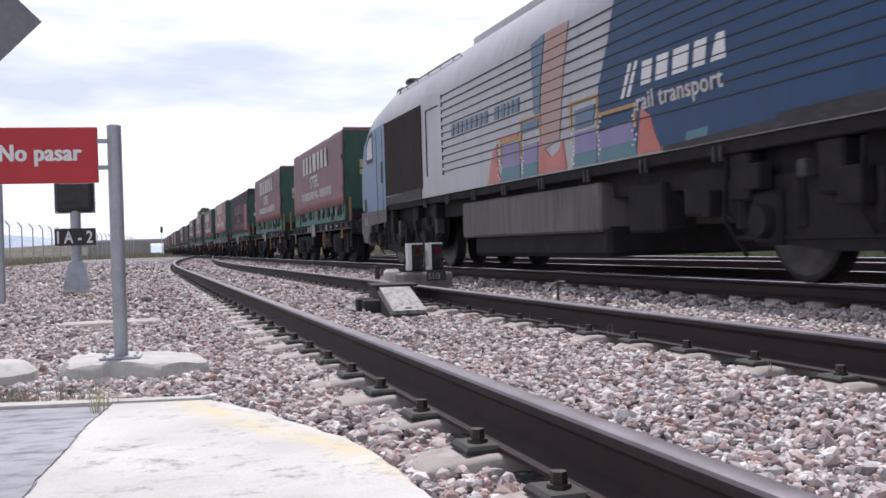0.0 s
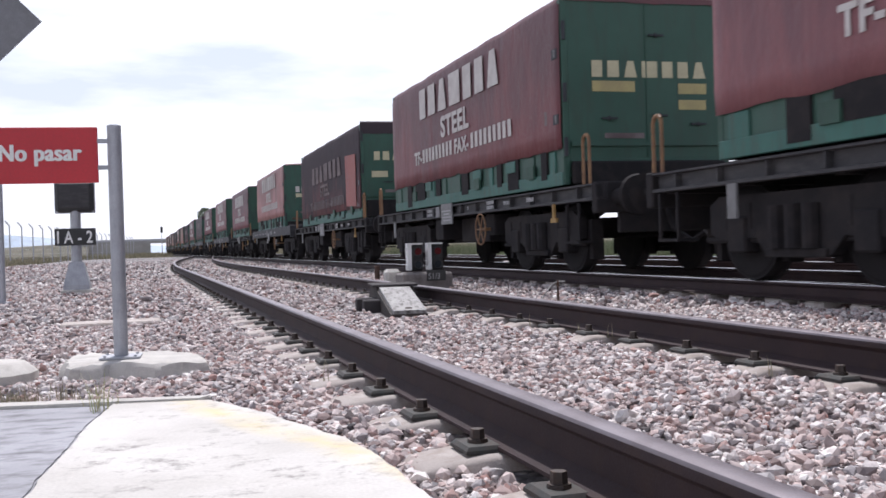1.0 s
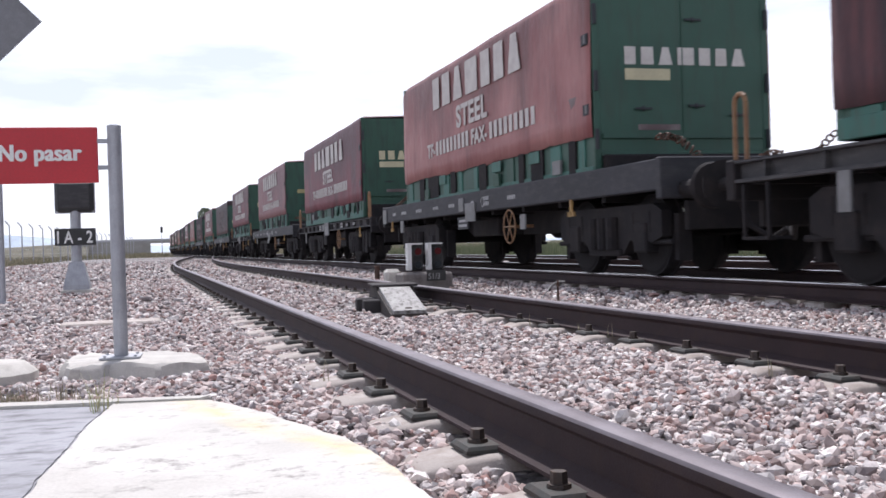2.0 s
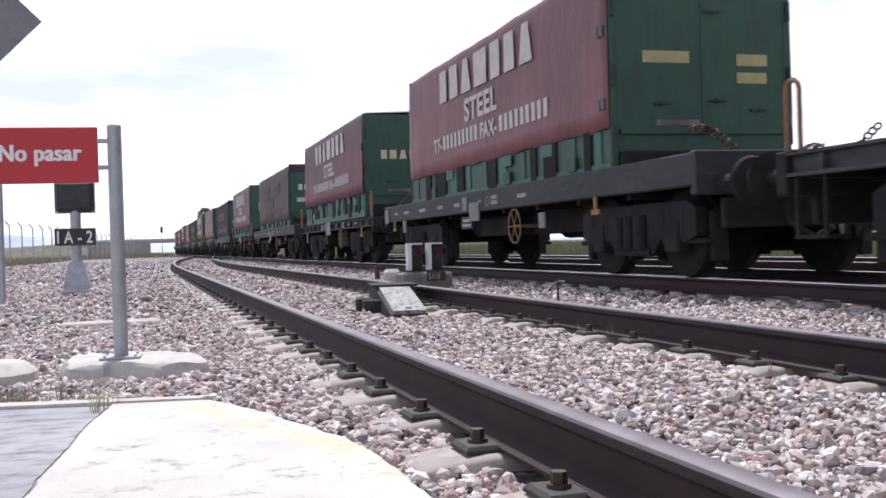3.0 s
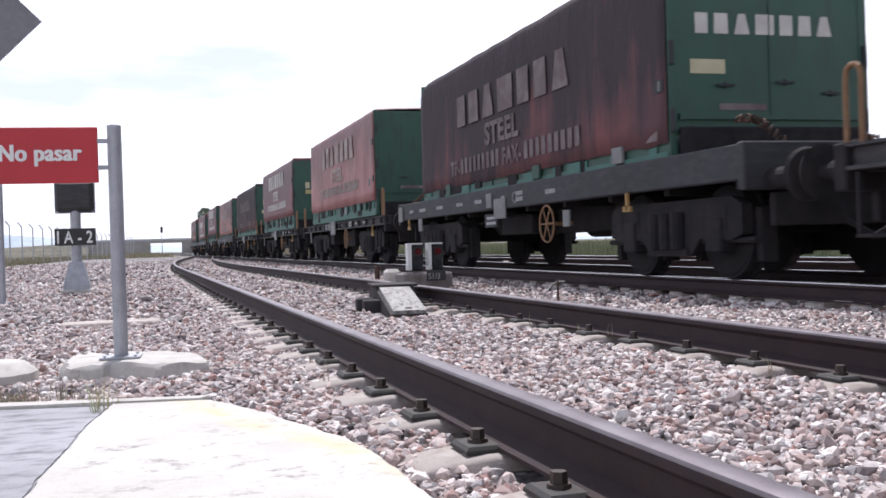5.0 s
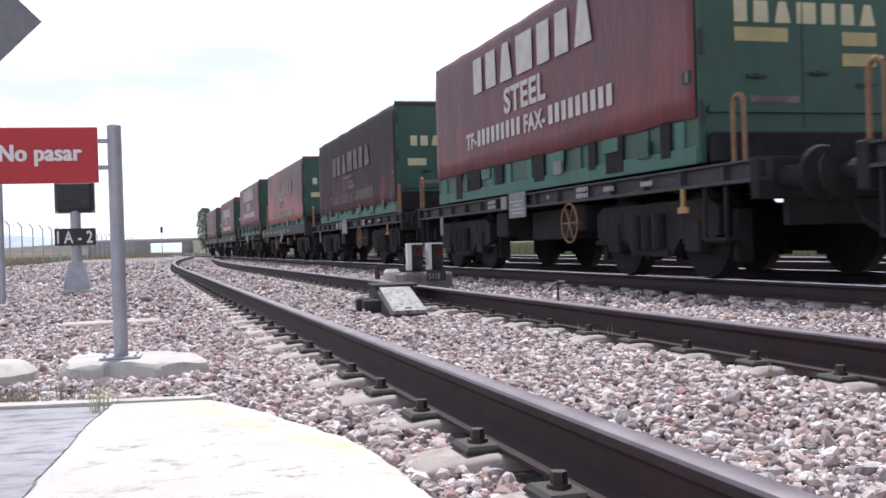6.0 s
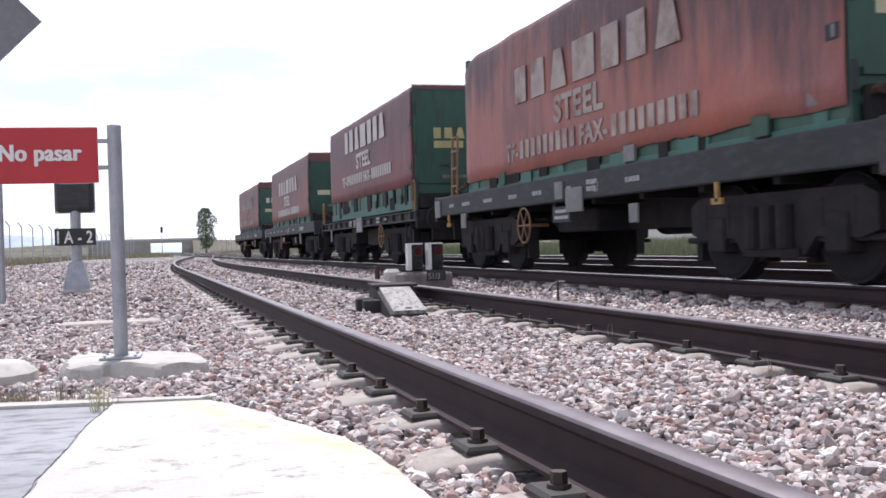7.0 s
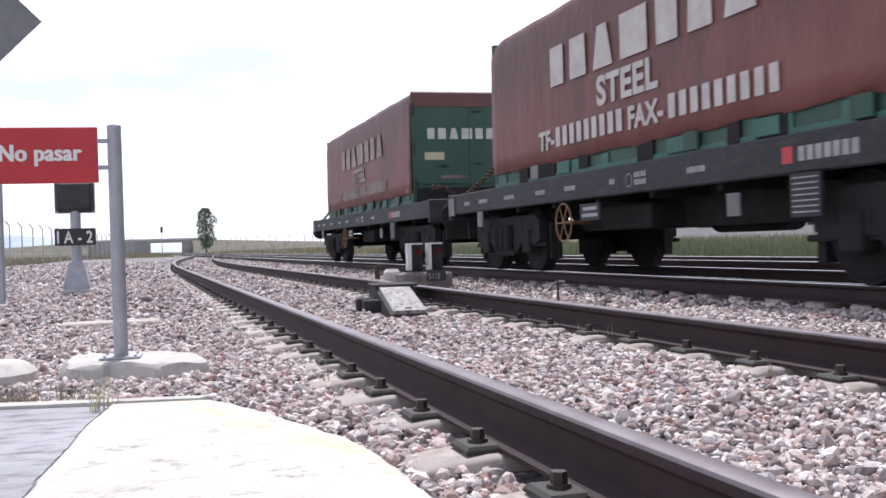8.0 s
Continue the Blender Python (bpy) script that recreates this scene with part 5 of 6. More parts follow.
def container(kind, letters, end, low, seed, fold=True, patch=False, end_words=True, end_bars=2, worn=False, frill=False):
    """A green open-top steel container under a tarpaulin; front end faces along the travel."""
    root = thing("container", "green steel container under a %s" % kind[1], "container", group="containers on the train")
    h = 1.20
    long_type = kind[0] in ("black", "rust", "orange", "brown")
    top, clen = LONG if long_type else TALL
    if low > 1.8:
        top += 0.08
    bm = bmesh.new()
    box(bm, -h, h, -clen + 0.02, -0.02, 1.36, top - 0.10)
    body = part("body", bm, M["green"], root, "green steel body")
    # lower side: bottom rail, posts and pockets
    for s in (-1, 1):
        part("bottom_rail", boxes((s * h - 0.025, s * h + 0.025, -clen + 0.02, -0.02, 1.255, 1.43), bevel=0.008), M["green_light"], root)
    g = rnd.Random(seed)
    n = 11
    for k in range(n):
        y = -0.35 - (clen - 0.7) * k / (n - 1)
        w = 0.09 if k % 3 else 0.17
        part("side_post", boxes((-h - 0.022, -h + 0.01, y - w, y + w, 1.26, low - 0.01), bevel=0.006), M["green_light"] if g.random() < 0.6 else M["green"], root)
    # shade of openings under the hem and pockets at the bottom rail, as near-black raised boxes
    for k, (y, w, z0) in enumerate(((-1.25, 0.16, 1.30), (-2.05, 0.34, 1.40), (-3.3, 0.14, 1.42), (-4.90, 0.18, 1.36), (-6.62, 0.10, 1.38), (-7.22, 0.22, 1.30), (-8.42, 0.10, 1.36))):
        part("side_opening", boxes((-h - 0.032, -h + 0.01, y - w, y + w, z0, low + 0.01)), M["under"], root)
    for y in (-2.7, -5.6, -7.15):
        part("strap_plate", boxes((-h - 0.048, -h - 0.034, y - 0.2, y + 0.2, low - 0.17, low - 0.01), bevel=0.004), M["green_light"], root)
    for k in (1, 6, 9):
        y = -0.9 - (clen - 1.2) * k / 10
        part("strap_plate", boxes((-h - 0.060, -h - 0.026, y - 0.13, y + 0.13, 1.40, 1.58)), M["plate"] if g.random() < 0.15 else M["green_dark"], root)
    # tarpaulin
    bm = bmesh.new()
    loft(bm, tarp_side(low, seed, 1.22, top, clen), caps=False, closed=False)
    cloth = part("tarpaulin", bm, TARPS[kind[0]], root, kind[1])
    mod = cloth.modifiers.new("thickness", "SOLIDIFY")
    mod.thickness, mod.offset = 0.008, -1
    smooth(cloth, 60)
    if frill:
        for k in range(13):
            y = -0.4 - (clen - 0.8) * k / 12
            bm = bmesh.new()
            torus(bm, (-h - 0.045, y, low - 0.02), (1, 0, 0), 0.045, 0.014, 10, 5)
            part("rope_hook", bm, M["groove"], root)
    # ends: frame, panel, ribs, hinges
    for y, d in ((0.0, 1), (-clen, -1)):
        e = part("end_panel", boxes((-h + 0.05, h - 0.05, min(y, y - d * 0.05), max(y, y - d * 0.05), 1.58, top - 0.07), bevel=0.01), M[end], root, "green end panel")
        yo = y + d * 0.012
        part("end_frame", boxes((-h - 0.01, -h + 0.08, min(y - d * 0.08, yo), max(y - d * 0.08, yo), 1.26, top - 0.05), (h - 0.08, h + 0.01, min(y - d * 0.08, yo), max(y - d * 0.08, yo), 1.26, top - 0.05), (-h + 0.085, h - 0.085, min(y - d * 0.08, yo), max(y - d * 0.08, yo), 1.53, 1.60), bevel=0.01), M[end], root)
        # added near-black block: stands for the shade below the end panel
        part("end_bolster", boxes((-h + 0.09, h - 0.09, min(y, y + d * 0.09), max(y, y + d * 0.09), 1.262, 1.68 if long_type else 1.56), bevel=0.02), M["under"], root, "dark block standing for the shade at the foot of the end")
        if d < 0:
            yf = y - 0.004
            if fold:
                bm = bmesh.new()
                hem = [(-h - 0.01 + 2 * (h + 0.01) * i / 16, top - (0.10 if fold == 1 else 0.30) + 0.035 * noise.noise(Vector((i * 0.6, seed, 1)))) for i in range(17)]
                loft(bm, [[(x, y - 0.016, z) for x, z in hem], [(x, y - 0.016, top - 0.02) for x, _ in hem], [(x * 0.99, y + 0.05, top + 0.012) for x, _ in hem]], caps=False, closed=False)
                fl = part("tarpaulin_flap", bm, TARPS[kind[0]], root)
                md = fl.modifiers.new("thickness", "SOLIDIFY")
                md.thickness = 0.008
            if end_words:
                lm = {"w": M["letter"], "c": M["letter_cream"], "y": M["letter_yellow"]}[end_words if isinstance(end_words, str) else "c"]
                block_word(e, (-0.78 if not long_type else -0.88, yf, 2.66), (1, 0, 0), (0, 0, 1), 0.215, 1.66, lm, (0, -1, 0))
            lm = M["letter_yellow"] if end_bars == 3 else M["letter_cream"]
            lift = 0.13 if low > 1.8 else 0.0
            if end_bars and not long_type:
                part("label_bar", boxes((-0.78, -0.17, yf - 0.003, yf, 2.47 + lift, 2.61 + lift)), lm, e)
            elif end_bars:
                part("label_bar", boxes((-0.95, -0.54, yf - 0.003, yf, 2.24, 2.39)), lm, e)
            if end_bars >= 2:
                z = 2.22 if long_type else 2.45 + lift
                part("label_bar", boxes((0.47, 0.89, yf - 0.003, yf, z, z + 0.14)), lm, e)
            if end_bars == 3:
                part("label_bar", boxes((0.47, 0.88, yf - 0.003, yf, 2.24 + lift, 2.37 + lift)), lm, e)
            part("label_bar", boxes((-0.62, -0.05, yf - 0.003, yf, 1.86, 1.93)), M["letter_worn"], e)
            part("centre_seam", boxes((-0.008, 0.008, yf - 0.005, yf, 1.62, top - 0.12)), M["green_dark"], e)
            part("rib", boxes((-h + 0.1, h - 0.1, yf - 0.03, yf, 1.76, 1.82)), M[end], e)
            for x, z in ((-0.55, 2.12), (0.15, 3.22), (0.18, 2.16), (0.75, 2.05)):
                part("handle", boxes((x - 0.11, x + 0.11, yf - 0.030, yf - 0.010, z - 0.012, z + 0.012), (x - 0.015, x + 0.015, yf - 0.02, yf, z - 0.03, z + 0.03)), M["groove"], e)
            for x in (-h + 0.02, h - 0.02):
                for z in (1.75, 2.45, 3.25):
                    bm = bmesh.new()
                    cyl(bm, (x, y - 0.03, z - 0.12), (x, y - 0.03, z + 0.12), 0.028, 0.028, 8)
                    part("hinge", bm, M["groove"], e)
    # clamps at the tarpaulin's front edge
    for z in ((2.05,) if long_type else (2.05, 2.90)):
        part("clamp", boxes((-h - 0.05, -h - 0.02, -clen + 0.05, -clen + 0.22, z, z + 0.13)), M["groove"], root)
        part("clamp_pin", boxes((-h - 0.056, -h - 0.05, -clen + 0.10, -clen + 0.14, z + 0.02, z + 0.12)), M["plate"], root)
    part("document_plate", boxes((-h - 0.036, -h - 0.030, -clen + 0.22 if long_type else -clen + 0.42, -clen + 0.50 if long_type else -clen + 0.68, low + (0.04 if long_type else 0.36), low + (0.20 if long_type else 0.54))), M["letter_worn"], root)
    # lettering on the near side
    lm = (M["letter_worn"] if kind[0] in ("black", "rust") else M["letter_faded"]) if worn else M["letter"]
    out = (-1, 0, 0)
    x = -h - 0.052
    # long type: lettering lower and a little wider
    z0, zs, zw, y0, wide, high = (low + 0.19, 0.37, 0.79, -2.40, 4.68, 0.50) if long_type else (low + 0.37, 0.37, 0.84, -2.28, 4.48, 0.55)
    block_word(cloth, (x, y0, z0 + zw), (0, -1, 0), (0, 0, 1), high, wide, lm, out)
    text_mesh("lettering", "STEEL", 0.46 if long_type else 0.50, lm, cloth, Matrix(((0, 0, -1, x), (-1, 0, 0, y0 - 1.38), (0, 1, 0, z0 + zs), (0, 0, 0, 1))), 0.003, 1.20, "white lettering", 0.016)
    y0 += 0.46
    for word, y in (("TF-", y0), ("FAX-", y0 - 2.62)):
        text_mesh("lettering", word, 0.34, lm, cloth, Matrix(((0, 0, -1, x), (-1, 0, 0, y), (0, 1, 0, z0), (0, 0, 0, 1))), 0.003, 1.05, "", 0.012)
    bar_row(cloth, (x, y0 - 0.58, z0), (0, -1, 0), (0, 0, 1), out, 0.25, [(0.135, 0.085)] * 9, lm)
    bar_row(cloth, (x, y0 - 3.54, z0), (0, -1, 0), (0, 0, 1), out, 0.25, [(0.135, 0.085)] * 9, lm)
    if patch:
        bm = bmesh.new()
        g = rnd.Random(seed)
        pts = [(-9.03, low + 0.05), (-7.78, low + 0.10), (-7.72, low + 1.42), (-9.05, low + 1.36)]
        loft(bm, [[(x + 0.002, y, z) for y, z in pts], [(x - 0.006, y, z) for y, z in pts]])
        part("patch", bm, TARPS["clean"], cloth, "clean orange-red patch")
    return root


REARS = [36.0, 48.74, 61.73, 75.24, 88.54, 102.22, 115.79, 129.22, 142.76, 156.22, 169.44, 182.61, 195.37, 208.30, 220.87, 234.42, 248.90]
D = {"red": "faded red tarpaulin", "mauve": "dusty mauve-red tarpaulin", "maroon": "faded maroon tarpaulin", "black": "soot-blackened tarpaulin", "orange": "faded orange-red tarpaulin stained with soot", "pink": "bleached pinkish tarpaulin",
     "rust": "sooty rust-red tarpaulin", "brown": "brownish red tarpaulin"}
# tarpaulin, end panel, hem height, end fold, lettering on the end, bars on the end, worn lettering, patch, hooks
LOADS = [
    ("mauve", "green_dark", 1.68, 1, "y", 3, False, False, False),
    ("red", "green", 1.72, 1, "c", 3, False, False, False),
    ("black", "green", 1.50, 2, "c", 2, True, True, False),
    ("pink", "green", 1.78, 0, "w", 1, False, False, False),
    ("maroon", "green_dark", 1.66, 0, "c", 1, False, False, False),
    ("mauve", "green_dark", 1.83, 0, "", 3, False, False, False),
    ("maroon", "green_dark", 1.83, 0, "c", 0, False, False, True),
    ("rust", "green", 1.61, 2, "w", 2, True, False, False),
    ("red", "green", 1.69, 1, "c", 3, False, False, False),
    ("black", "green", 1.52, 2, "w", 1, True, False, False),
    ("pink", "green_dark", 1.60, 0, "", 0, True, False, False),
    ("red", "green", 1.71, 1, "c", 3, False, False, False),
    ("black", "green", 1.50, 1, "c", 1, True, False, False),
    ("orange", "green", 1.53, 1, "w", 1, True, False, False),
    ("red", "green_dark", 1.74, 1, "y", 3, False, False, False),
    ("brown", "green_dark", 1.57, 2, "", 2, False, False, False),
    ("brown", "green", 1.56, 2, "w", 1, True, False, False),
]
# each wagon: how far it reaches ahead of and behind its container's rear, and its kind
WAGONS = [(10.05, 1.45, "a"), (10.05, 1.65, "a"), (10.05, 1.6, "a"), (10.65, 2.0, "b"), (10.05, 1.45, "a"), (10.95, 2.25, "b"), (10.05, 1.35, "a"), (10.85, 2.25, "b"), (10.05, 1.35, "a"),
          (10.85, 1.9, "b"), (10.05, 1.85, "a"), (10.05, 1.45, "a"), (10.05, 1.65, "a"), (10.0, 1.95, "b"), (9.35, 1.7, "a"), (10.6, 2.4, "b"), (10.8, 2.55, "b")]

kinds = {}
TRAIN = []
for i, (rear, load, wg) in enumerate(zip(REARS, LOADS, WAGONS)):
    end = rear + wg[1] - 0.08
    length = round(wg[0] + wg[1], 1)
    key = (wg[2], length, i < 15)
    m = pose(MAIN_C, end, 0)
    if key not in kinds:
        kinds[key] = wagon_a(length) if wg[2] == "a" else wagon_b(length, handles=i < 15)
        w = kinds[key]
        w.matrix_basis = m
    else:
        w = copy_thing(kinds[key], m)
    c = container((load[0], D[load[0]]), True, load[1], load[2], i + 1, load[3], load[7], load[4], load[5], load[6], load[8])
    c.matrix_basis = pose(MAIN_C, rear, 0)
    if i == 13:
        # one wagon carries a tall ladder frame at its rear end
        for y in (-0.85, -1.15):
            bm = bmesh.new()
            smooth(part("ladder_post", cyl(bm, (-1.20, y, 1.23), (-1.16, y, 2.40), 0.022, 0.022, 8), M["ochre"], w, "ochre ladder post"))
        for z in (1.55, 1.85, 2.15, 2.38):
            part("ladder_rung", boxes((-1.20, -1.16, -1.15, -0.85, z - 0.015, z + 0.015)), M["ochre"], w)
    TRAIN += [w, c]


# ---- locomotive ----
def locomotive():
    root = thing("locomotive", "grey and blue diesel locomotive with colourful graphic livery", "locomotive")
    L = 22.4
    hw = 1.43
    # side section: lower body, side, shoulder, roof
    sect = [(-hw, 1.40), (-hw, 3.18), (-hw + 0.10, 3.48), (-hw + 0.42, 3.86), (-0.62, 4.08), (0, 4.13)]
    sect = sect + [(-x, z) for x, z in reversed(sect[:-1])]
    bm = bmesh.new()
    rings = []
    for y, sx, sz, lift in ((-0.05, 0.84, 0.60, 0), (-0.20, 0.93, 0.74, 0), (-0.65, 0.99, 0.88, 0), (-1.25, 1.0, 0.955, 0), (-2.2, 1.0, 1.0, 0), (-6, 1, 1, 0), (-12, 1, 1, 0), (-18, 1, 1, 0), (-L + 2.2, 1, 1, 0), (-L + 1.25, 1, 0.955, 0), (-L + 0.65, 0.99, 0.88, 0), (-L + 0.2, 0.93, 0.74, 0), (-L + 0.05, 0.84, 0.60, 0)):
        rings.append([(x * sx, y, 1.40 + (z - 1.40) * sz) for x, z in sect])
    loft(bm, rings)
    body = smooth(part("body", bm, M["loco_grey"], root, "silver grey body shell"), 35)
    body.data.materials.append(M["cab_blue"])
    for f in body.data.polygons:
        if f.center.y > -1.5 and f.center.z < 3.2:
            f.material_index = 1
    # cab sides in blue, one skin proud of the shell
    xo = -hw - 0.006

    def skin(name, pts, material, off=0.0, parent=body):
        b = bmesh.new()
        loft(b, [[(xo + 0.004, y, z) for y, z in pts], [(xo - 0.006 - off, y, z) for y, z in pts]])
        return part(name, b, material, parent)

    cab = skin("cab_side", [(-0.72, 1.32), (-2.55, 1.32), (-2.55, 3.14), (-1.25, 3.10), (-0.72, 2.85)], M["cab_blue"])
    bm = bmesh.new()
    loft(bm, [[(x * k, y, z) for y, z in ((-0.8, 1.30), (0.03, 1.30), (0.10, 1.75), (0.02, 2.30), (-0.28, 2.95), (-0.8, 3.05))] for x, k in ((-1.40, 1), (1.40, 1))])
    bmesh.ops.bevel(bm, geom=bm.edges[:], offset=0.07, segments=3, affect="EDGES")
    nose = smooth(part("cab_nose", bm, M["cab_blue"], root, "light blue cab nose"), 40)
    part("windscreen", boxes((-1.15, 1.15, -0.02, 0.03, 2.25, 2.30)), M["groove"], nose)
    skin("skirt_panel", [(-0.30, 0.62), (-0.62, 0.62), (-0.95, 1.0), (-2.55, 1.06), (-2.55, 1.32), (-0.05, 1.32), (-0.02, 0.9)], M["loco_tank"])
    skin("lamp_recess", [(-0.42, 1.36), (-0.55, 1.36), (-0.55, 1.62), (-0.42, 1.62)], M["groove"], 0.006)
    skin("number_bars", [(-0.35, 1.02), (-0.72, 1.02), (-0.72, 1.20), (-0.35, 1.20)], M["plate"], 0.004)
    part("cab_nose", boxes((-1.36, 1.36, -L - 0.05, -L + 0.75, 1.15, 2.35), bevel=0.12), M["loco_blue"], root)
    part("nose_skirt", boxes((-1.32, 1.32, -0.45, 0.0, 0.55, 1.30), bevel=0.06), M["loco_tank"], root)
    part("nose_skirt", boxes((-1.32, 1.32, -L, -L + 0.55, 0.48, 1.16), bevel=0.06), M["loco_grey"], root)
    skin("window_frame", [(-0.74, 2.40), (-1.43, 2.40), (-1.43, 3.07), (-1.08, 3.05), (-0.76, 2.84)], M["groove"], 0.001)
    skin("cab_window", [(-0.80, 2.50), (-1.35, 2.50), (-1.35, 2.98), (-1.10, 2.96), (-0.82, 2.78)], M["glass"], 0.004)
    for y in (-1.75, -2.30):
        skin("door_edge", [(y, 1.15), (y - 0.03, 1.15), (y - 0.03, 3.05), (y, 3.05)], M["groove"], 0.004)
    skin("door_handle", [(-2.20, 1.9), (-2.24, 1.9), (-2.24, 2.35), (-2.20, 2.35)], M["plate"], 0.02)
    gr = skin("radiator_grille", [(-2.60, 1.58), (-5.50, 1.58), (-5.50, 3.12), (-2.60, 3.12)], M["grille"], 0.006)
    for k in range(30):
        y = -2.64 - 2.80 * k / 29
        skin("grille_bar", [(y, 1.60), (y - 0.03, 1.60), (y - 0.03, 3.10), (y, 3.10)], M["grille"], 0.010, gr)
    skin("panel_edge", [(-5.82, 1.78), (-5.85, 1.78), (-5.85, 2.97), (-5.82, 2.97)], M["groove"], 0.003)
    skin("panel_edge", [(-5.86, 2.95), (-6.60, 2.95), (-6.60, 2.97), (-5.86, 2.97)], M["groove"], 0.003)
    # blue after-part and the coloured graphics
    skin("blue_livery", [(-13.08, 1.46), (-L + 0.9, 1.46), (-L + 0.9, 3.20), (-13.60, 3.20), (-13.40, 2.75), (-13.12, 2.27)], M["loco_blue"], -0.004)
    gfx = [("salmon", [(-11.66, 3.20), (-12.35, 3.20), (-12.15, 2.62), (-12.02, 2.05), (-11.97, 1.80), (-11.36, 1.72), (-11.40, 2.30), (-11.44, 2.60)]),
           ("slate", [(-11.10, 3.14), (-11.58, 3.20), (-11.40, 2.62), (-11.34, 2.10), (-11.12, 2.25)]),
           ("orange", [(-9.23, 1.42), (-9.81, 1.42), (-9.66, 1.62), (-9.63, 1.80), (-9.68, 1.99), (-9.50, 1.90), (-9.33, 1.69)]),
           ("orange", [(-9.75, 2.00), (-10.52, 2.00), (-10.52, 2.045), (-9.75, 2.045)]),
           ("purple", [(-9.85, 1.60), (-10.58, 1.60), (-10.56, 1.92), (-9.88, 1.91)]),
           ("teal", [(-9.74, 1.42), (-10.58, 1.42), (-10.58, 1.598), (-9.85, 1.598)]),
           ("slate", [(-10.68, 2.02), (-11.27, 2.02), (-11.28, 2.15), (-10.68, 2.14)]),
           ("purple", [(-10.68, 1.58), (-11.22, 1.59), (-11.26, 1.85), (-10.70, 1.84)]),
           ("teal", [(-10.64, 1.42), (-11.21, 1.42), (-11.22, 1.588), (-10.68, 1.578)]),
           ("orange", [(-11.23, 1.42), (-12.17, 1.42), (-12.07, 1.80), (-11.95, 1.68), (-11.70, 1.60), (-11.50, 1.72), (-11.34, 1.90)]),
           ("slate", [(-12.46, 1.86), (-12.96, 1.87), (-13.03, 2.10), (-12.45, 2.09)]),
           ("purple", [(-12.42, 1.57), (-13.04, 1.58), (-13.06, 1.83), (-12.45, 1.82)]),
           ("teal", [(-12.36, 1.42), (-13.04, 1.42), (-13.04, 1.578), (-12.42, 1.568)]),
           ("purple", [(-13.11, 1.57), (-13.99, 1.58), (-13.93, 1.80), (-13.11, 1.76)]),
           ("teal", [(-13.08, 1.42), (-14.02, 1.42), (-14.00, 1.578), (-13.11, 1.568)]),
           ("orange", [(-14.03, 1.42), (-14.56, 1.42), (-14.42, 1.62), (-14.34, 1.80), (-14.14, 1.90)]),
           ("teal", [(-15.02, 1.46), (-15.42, 1.46), (-15.45, 1.56), (-15.06, 1.55)])]
    for name, pts in gfx:
        skin("livery_shape", pts, M[name], 0.0)
    for y0, y1, z, drop in ((-9.80, -10.60, 1.955, 0.30), (-10.62, -11.32, 2.165, 0.28), (-12.32, -13.07, 2.165, 0.30), (-13.07, -13.98, 1.935, 0.22)):
        skin("livery_line", [(y0, z), (y1, z), (y1, z + 0.04), (y0, z + 0.04)], M["amber"], 0.003)
        skin("livery_line", [(y1, z - drop), (y1 - 0.05, z - drop), (y1 - 0.05, z + 0.04), (y1, z + 0.04)], M["amber"], 0.003)
        skin("livery_line", [(y0, z - drop), (y0 - 0.04, z - drop), (y0 - 0.04, z), (y0, z)], M["amber"], 0.003)
    g = rnd.Random(8)
    for y0, z0 in ((-9.70, 1.45), (-10.66, 1.47), (-12.36, 1.45), (-13.10, 1.50), (-13.98, 1.52)):
        for k in range(9):
            z = z0 + k * 0.052
            y = y0 + g.uniform(-0.05, 0.05)
            skin("livery_dot", [(y, z), (y - 0.032, z), (y - 0.032, z + 0.028), (y, z + 0.028)], M["white"], 0.003)
    # wording in plain slanted bars
    s = -7.40
    for w in (0.14, 0.15, 0.12, 0.15, 0.15, 0.15, 0.14, 0.15, 0.0, 0.18, 0.15, 0.08, 0.08, 0.13):
        if w:
            skin("emblem", [(s, 2.34), (s - w, 2.34), (s - w - 0.02, 2.52), (s - 0.02, 2.52)], M["slate"], 0.003)
        s -= w + 0.10 if w else 0.22
    s = -13.68
    for w in (0.07, 0.07):
        skin("emblem", [(s, 2.04), (s - w, 2.04), (s - w - 0.22, 2.40), (s - 0.22, 2.40)], M["white"], 0.003)
        s -= 0.14
    s = -14.16
    for w, tpr in ((0.21, 1), (0.23, 1), (0.29, 1), (0.21, 1), (0.25, 0.5)):
        c = s - w / 2
        skin("emblem", [(s, 2.13), (s - w, 2.13), (c - w / 2 * tpr - 0.05, 2.37), (c + w / 2 * tpr - 0.05, 2.37)], M["white"], 0.003)
        s -= w + 0.105
    text_mesh("lettering", "rail transport", 0.26, M["letter"], body, Matrix(((0, 0, -1, xo - 0.010), (-1, 0.12, 0, -14.05), (0, 1, 0, 1.88), (0, 0, 0, 1))), 0.003, 1.12, "white slanted lettering", 0.004)
    # louvre grooves along the whole side
    for k in range(11):
        z = 1.78 + k * 0.130
        skin("louvre", [(-6.88, z), (-L + 3.2, z), (-L + 3.2, z + 0.013), (-6.88, z + 0.013)], M["groove"], 0.004)
        skin("louvre_end", [(-6.84, z - 0.05), (-6.87, z - 0.05), (-6.87, z + 0.03), (-6.84, z + 0.03)], M["groove"], 0.004)
    # sill, tank, bogies
    part("side_sill", boxes((-1.40, -1.28, -L + 0.6, -0.9, 1.28, 1.41), (1.28, 1.40, -L + 0.6, -2.6, 1.28, 1.41), bevel=0.01), M["under"], root)
    part("underframe", boxes((-1.2, 1.2, -L + 0.5, -0.5, 1.02, 1.32)), M["under"], root)
